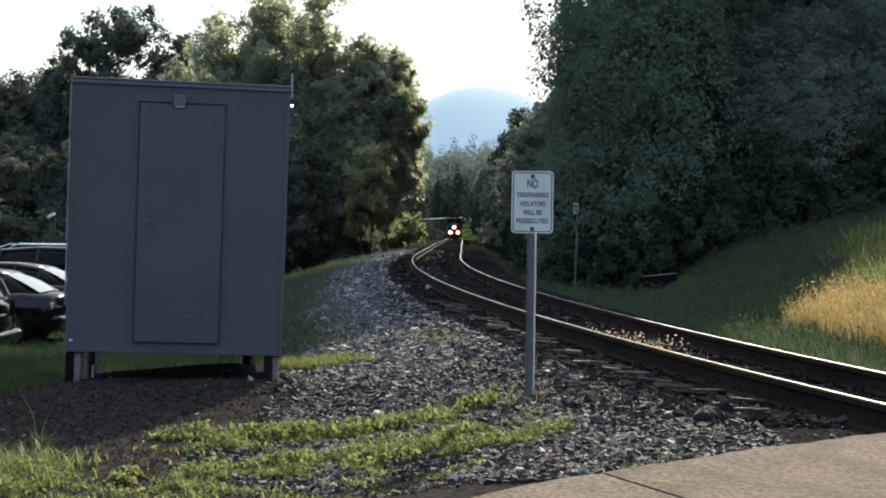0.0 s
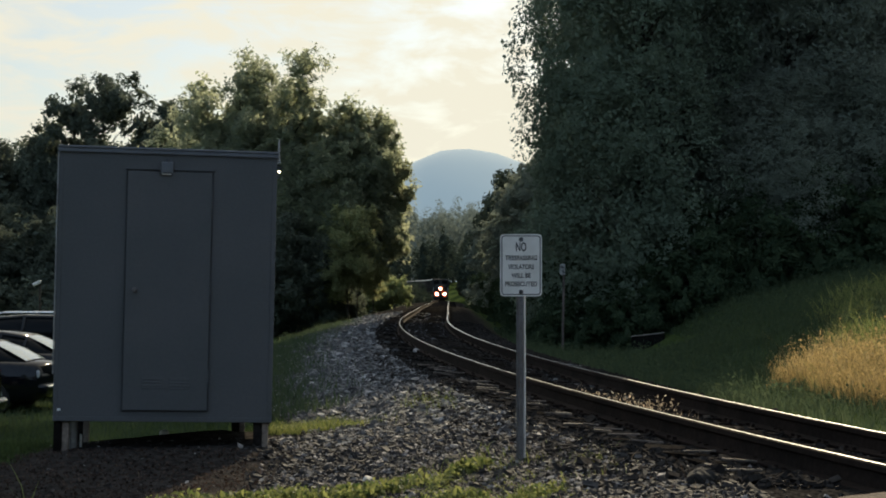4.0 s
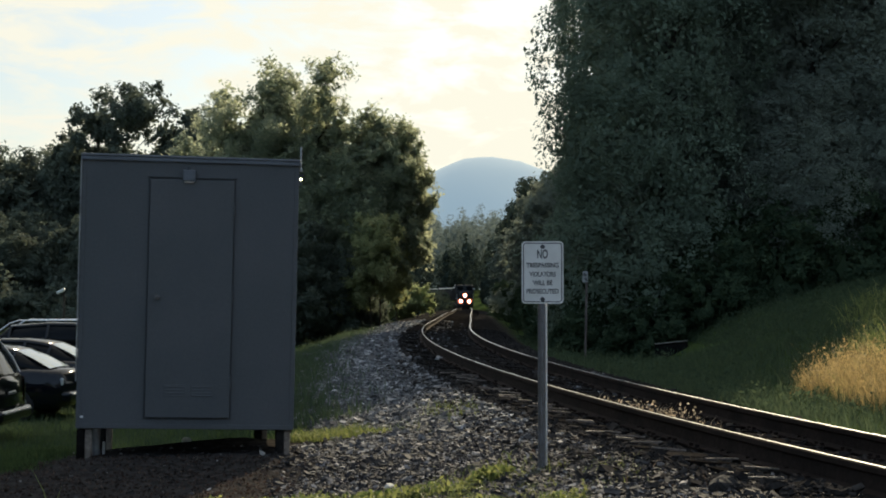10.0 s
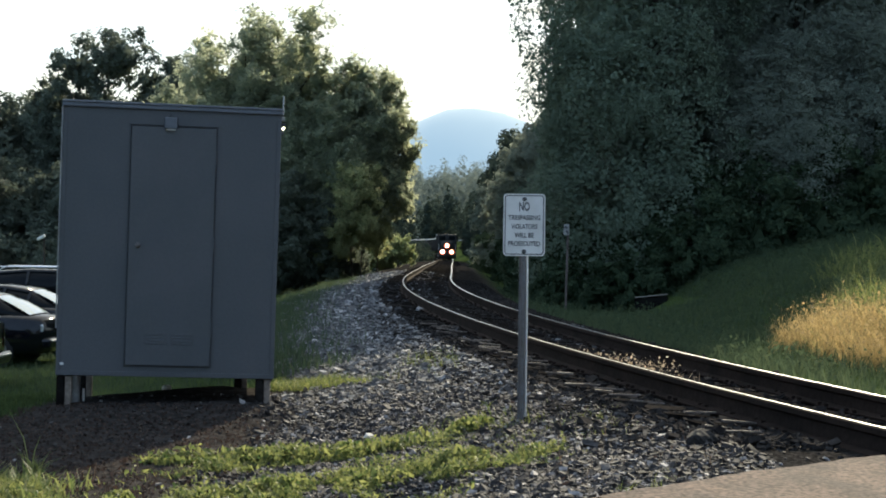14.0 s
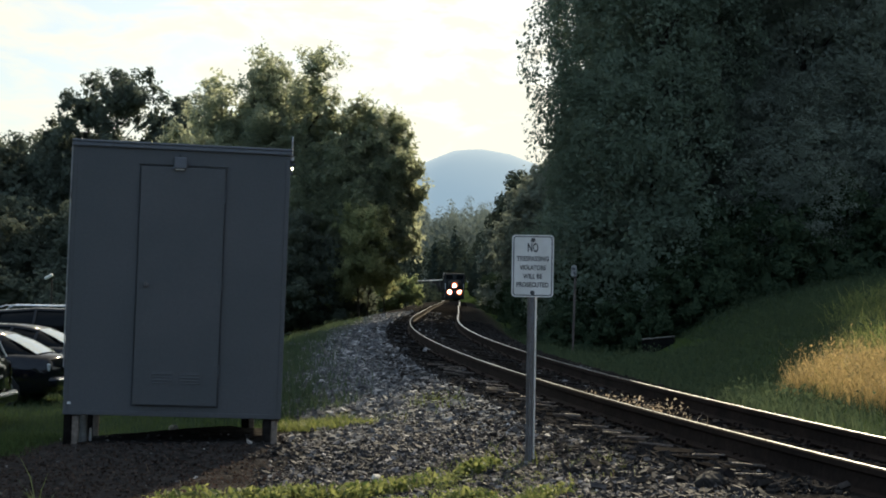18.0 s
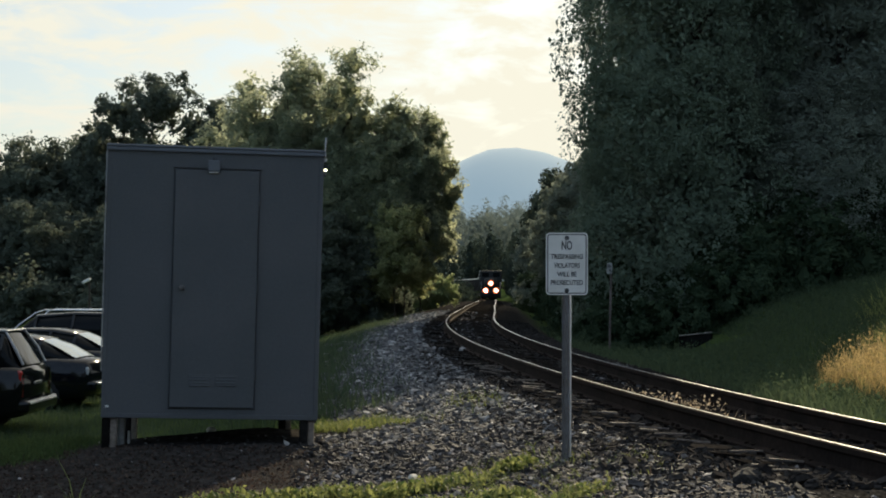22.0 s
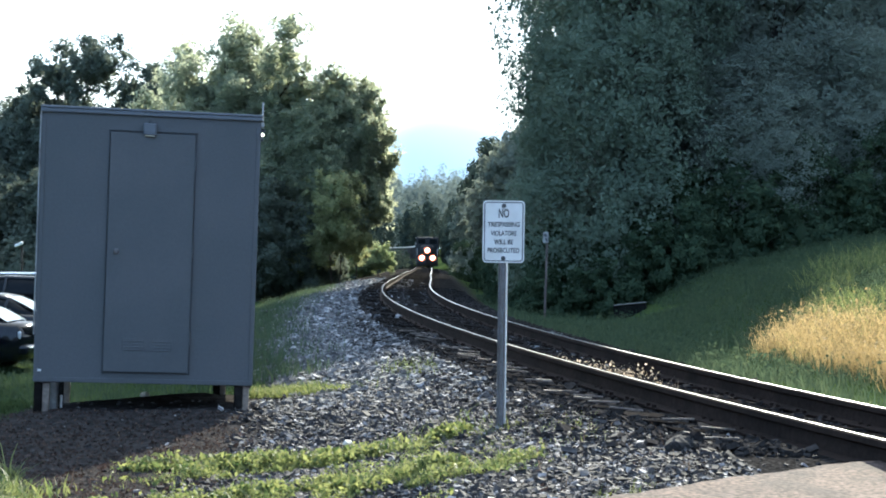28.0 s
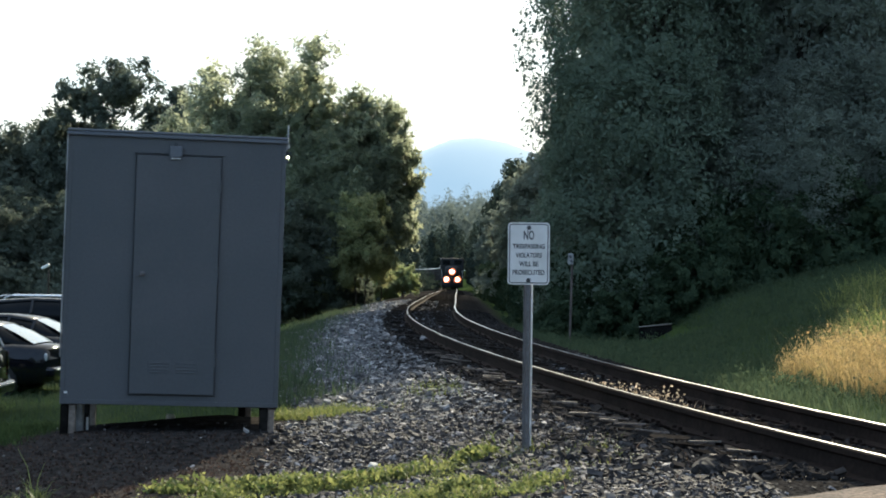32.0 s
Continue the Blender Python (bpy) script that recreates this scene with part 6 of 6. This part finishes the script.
part("gutter", rod(0.06, 0.06, 5.6, (0, -0.42, 1.92), (0, 90, 0), 10), M_SIGN, house)
for x in (-1.2, 1.3):
    w = part("window", box(0.9, 0.06, 0.9, (x, -0.045, 1.1), 0.01), M_SIGN, house)
    part("pane", box(0.76, 0.02, 0.76, (x, -0.072, 1.1), 0.004), M_GLASS, w)


# ---- a low lamp beyond the cars ----
lamp_z = float(ground_z(-11.25, 45))
lamp = thing("yard_lamp", "small pale lamp head on a thin dark post", "lamp", pose(-11.35, 45, lamp_z))
part("post", rod(0.03, 0.025, 2.6, (0.02, 0, 1.2), sides=10), M_BARK, lamp)
part("lamp_head", box(0.26, 0.16, 0.09, (-0.06, -0.04, 1.66 - lamp_z), 0.035, segments=2, turn=(0, -28, 10)), M_SIGN, lamp, "pale tilted head")


# ---- the train ----
M_LOCO = material("dark_locomotive_paint", (0.016, 0.018, 0.019), 0.6, grain=0.15, scale=8, other=(0.024, 0.025, 0.025), stain=0.8)
M_CAR = material("grimy_hopper_paint", (0.022, 0.02, 0.019), 0.7, grain=0.25, scale=6, other=(0.034, 0.029, 0.026), stain=0.7)
# near-white, so the hopper rims carry the sun's glint in their colour
M_RIM = material("pale_rim_rail", (0.78, 0.77, 0.74), 0.45, metal=0.2, grain=0.15, scale=5)
M_BEAM = glowing("headlight_beam", (1.0, 0.80, 0.62), 30.0)
M_HALO = glowing("headlight_halo", (1.0, 0.22, 0.08), 1.6)


def bogie(parent, x):
    bg = part("truck_frame", box(2.9, 2.2, 0.25, (x, 0, 0.55), 0.05), M_LOCO, parent)
    for dx in (-0.9, 0.9):
        bm = rod(0.46, 0.46, 0.12, (x + dx, 0.75, 0.46), (90, 0, 0), 20, bevel=0.02)
        rod(0.46, 0.46, 0.12, (x + dx, -0.75, 0.46), (90, 0, 0), 20, bm, 0.02)
        rod(0.08, 0.08, 1.5, (x + dx, 0, 0.46), (90, 0, 0), 10, bm)
        part("wheelset", bm, M_RAIL, bg)


def locomotive():
    """The nose is at the origin and points along +x."""
    ob = thing("locomotive", "dark diesel locomotive with three bright headlights", "locomotive")
    part("underframe", box(17.0, 2.7, 0.35, (-8.6, 0, 1.25), 0.04), M_LOCO, ob)
    plow = part("pilot", loft([[(-0.35, -1.4, 0.2), (-0.35, 1.4, 0.2), (-0.35, 1.4, 1.15), (-0.35, -1.4, 1.15)], [(0.12, -1.25, 0.15), (0.12, 1.25, 0.15), (-0.15, 1.35, 1.1), (-0.15, -1.35, 1.1)]]), M_LOCO, ob)
    part("coupler", box(0.6, 0.3, 0.28, (0.2, 0, 0.86), 0.05), M_RAIL, ob)
    part("nose", loft([[(-2.4, -0.95, 1.42), (-2.4, 0.95, 1.42), (-2.4, 0.9, 2.75), (-2.4, 0.5, 2.95), (-2.4, -0.5, 2.95), (-2.4, -0.9, 2.75)], [(-0.75, -0.85, 1.42), (-0.75, 0.85, 1.42), (-0.85, 0.8, 2.55), (-0.95, 0.45, 2.75), (-0.95, -0.45, 2.75), (-0.85, -0.8, 2.55)]]), M_LOCO, ob)
    cab = part("cab", box(2.2, 3.0, 2.5, (-3.5, 0, 2.68), 0.12, segments=2), M_LOCO, ob)
    for y in (-0.75, 0.75):
        part("windshield", box(0.04, 0.95, 0.6, (-2.395, y, 3.35), 0.02), M_GLASS, cab)
    for y in (-1.505, 1.505):
        part("side_window", box(0.9, 0.04, 0.6, (-3.5, y, 3.3), 0.02), M_GLASS, cab)
    hood = part("long_hood", box(11.6, 1.8, 2.4, (-10.5, 0, 2.62), 0.12, segments=2), M_LOCO, ob)
    for k in range(3):
        part("roof_fan", rod(0.55, 0.55, 0.18, (-11.5 - k * 1.4, 0, 3.9), sides=20), M_LOCO, hood)
    for k in range(12):
        part("hood_door", box(0.72, 0.02, 1.5, (-5.4 - k * 0.9, -0.91, 2.5), 0.01), M_LOCO, hood)
    part("exhaust_stack", box(0.9, 0.5, 0.3, (-9, 0, 3.95), 0.04), M_LOCO, hood)
    part("fuel_tank", box(4.5, 2.4, 0.8, (-8.8, 0, 0.75), 0.15, segments=2), M_LOCO, ob)
    bogie(ob, -3.2), bogie(ob, -14.2)
    for y in (-1.3, 1.3):
        v, f = tube([(-0.3, y, 1.4), (-0.3, y, 2.35), (-2.3, y, 2.4)], [0.025] * 3, 6)
        np_object("handrail", v, f, M_RIM, ob)
        v, f = tube([(-4.8, y, 2.4), (-16.8, y, 2.4)], [0.025] * 2, 6)
        np_object("handrail", v, f, M_RIM, ob)
    for y, z, x in ((-0.70, 1.18, -0.10), (0.70, 1.18, -0.10), (0.0, 2.16, -0.62)):
        case = part("headlight", rod(0.42, 0.42, 0.3, (x - 0.1, y, z), (0, 90, 0), 20, bevel=0.02), M_LOCO, ob, "bright warm headlight")
        # a glowing orange disc stands in for the halo round the lens
        part("halo", rod(0.39, 0.37, 0.012, (x + 0.057, y, z), (0, 90, 0), 24), M_HALO, case, "orange glowing disc for the light's halo")
        part("lens", rod(0.19, 0.17, 0.03, (x + 0.075, y, z), (0, 90, 0), 20), M_BEAM, case)
    return ob


def hopper():
    ob = thing("hopper_car", "dark loaded hopper car, its top rim whitened for a glint", "railway car", group="hopper cars of the train")
    half, h0, h1 = 1.5, 1.5, 4.1
    part("body", loft([[(-0.6, -half, h0 + 0.9), (-0.6, half, h0 + 0.9), (-0.6, half, h1), (-0.6, -half, h1)], [(-2.6, -half, h0), (-2.6, half, h0), (-2.6, half, h1), (-2.6, -half, h1)], [(-12.4, -half, h0), (-12.4, half, h0), (-12.4, half, h1), (-12.4, -half, h1)], [(-14.4, -half, h0 + 0.9), (-14.4, half, h0 + 0.9), (-14.4, half, h1), (-14.4, -half, h1)]]), M_CAR, ob)
    for y in (-half - 0.04, half + 0.04):
        part("top_rim", rod(0.1, 0.1, 13.9, (-7.5, y, h1 + 0.04), (0, 90, 0), 12), M_RIM, ob)
        for k in range(9):
            part("side_rib", box(0.12, 0.1, h1 - h0 - 0.2, (-1.9 - k * 1.4, y, (h0 + h1) / 2), 0.02), M_CAR, ob)
    part("centre_sill", box(15.0, 0.5, 0.4, (-7.5, 0, 1.0), 0.04), M_CAR, ob)
    bogie(ob, -2.4), bogie(ob, -12.6)
    return ob


engine = locomotive()
wagons = [hopper()]
wagons += [copy_thing(wagons[0], Matrix()) for k in range(10)]


def on_track(s, length):
    """The pose of a vehicle whose front end is s metres along, its length lying behind."""
    x0, y0, z0, _, c0 = (float(q) for q in track_at(s + 1))
    x1, y1, z1, _, c1 = (float(q) for q in track_at(s + length - 1))
    along = Vector((x0 - x1, y0 - y1, z0 - z1)).normalized()
    turn = along.to_track_quat("X", "Z").to_matrix().to_4x4()
    return Matrix.Translation(Vector((x0, y0, z0)) + along) @ turn


def motions():
    """The train creeps up the grade towards the crossing, slowing."""
    times = [0, 2, 4, 6, 8, 10, 12, 14, 16, 18, 20, 22, 24, 26, 28, 30, 32]
    where = np.interp(times, [0, 6, 12, 16, 20, 24, 28, 32], [280, 263, 238, 220, 206, 197, 191, 187])
    walk(engine, [(t, on_track(s, 17)) for t, s in zip(times, where)])
    for k, w in enumerate(wagons):
        walk(w, [(t, on_track(s + 18 + 15.6 * k, 15)) for t, s in zip(times, where)])


motions()
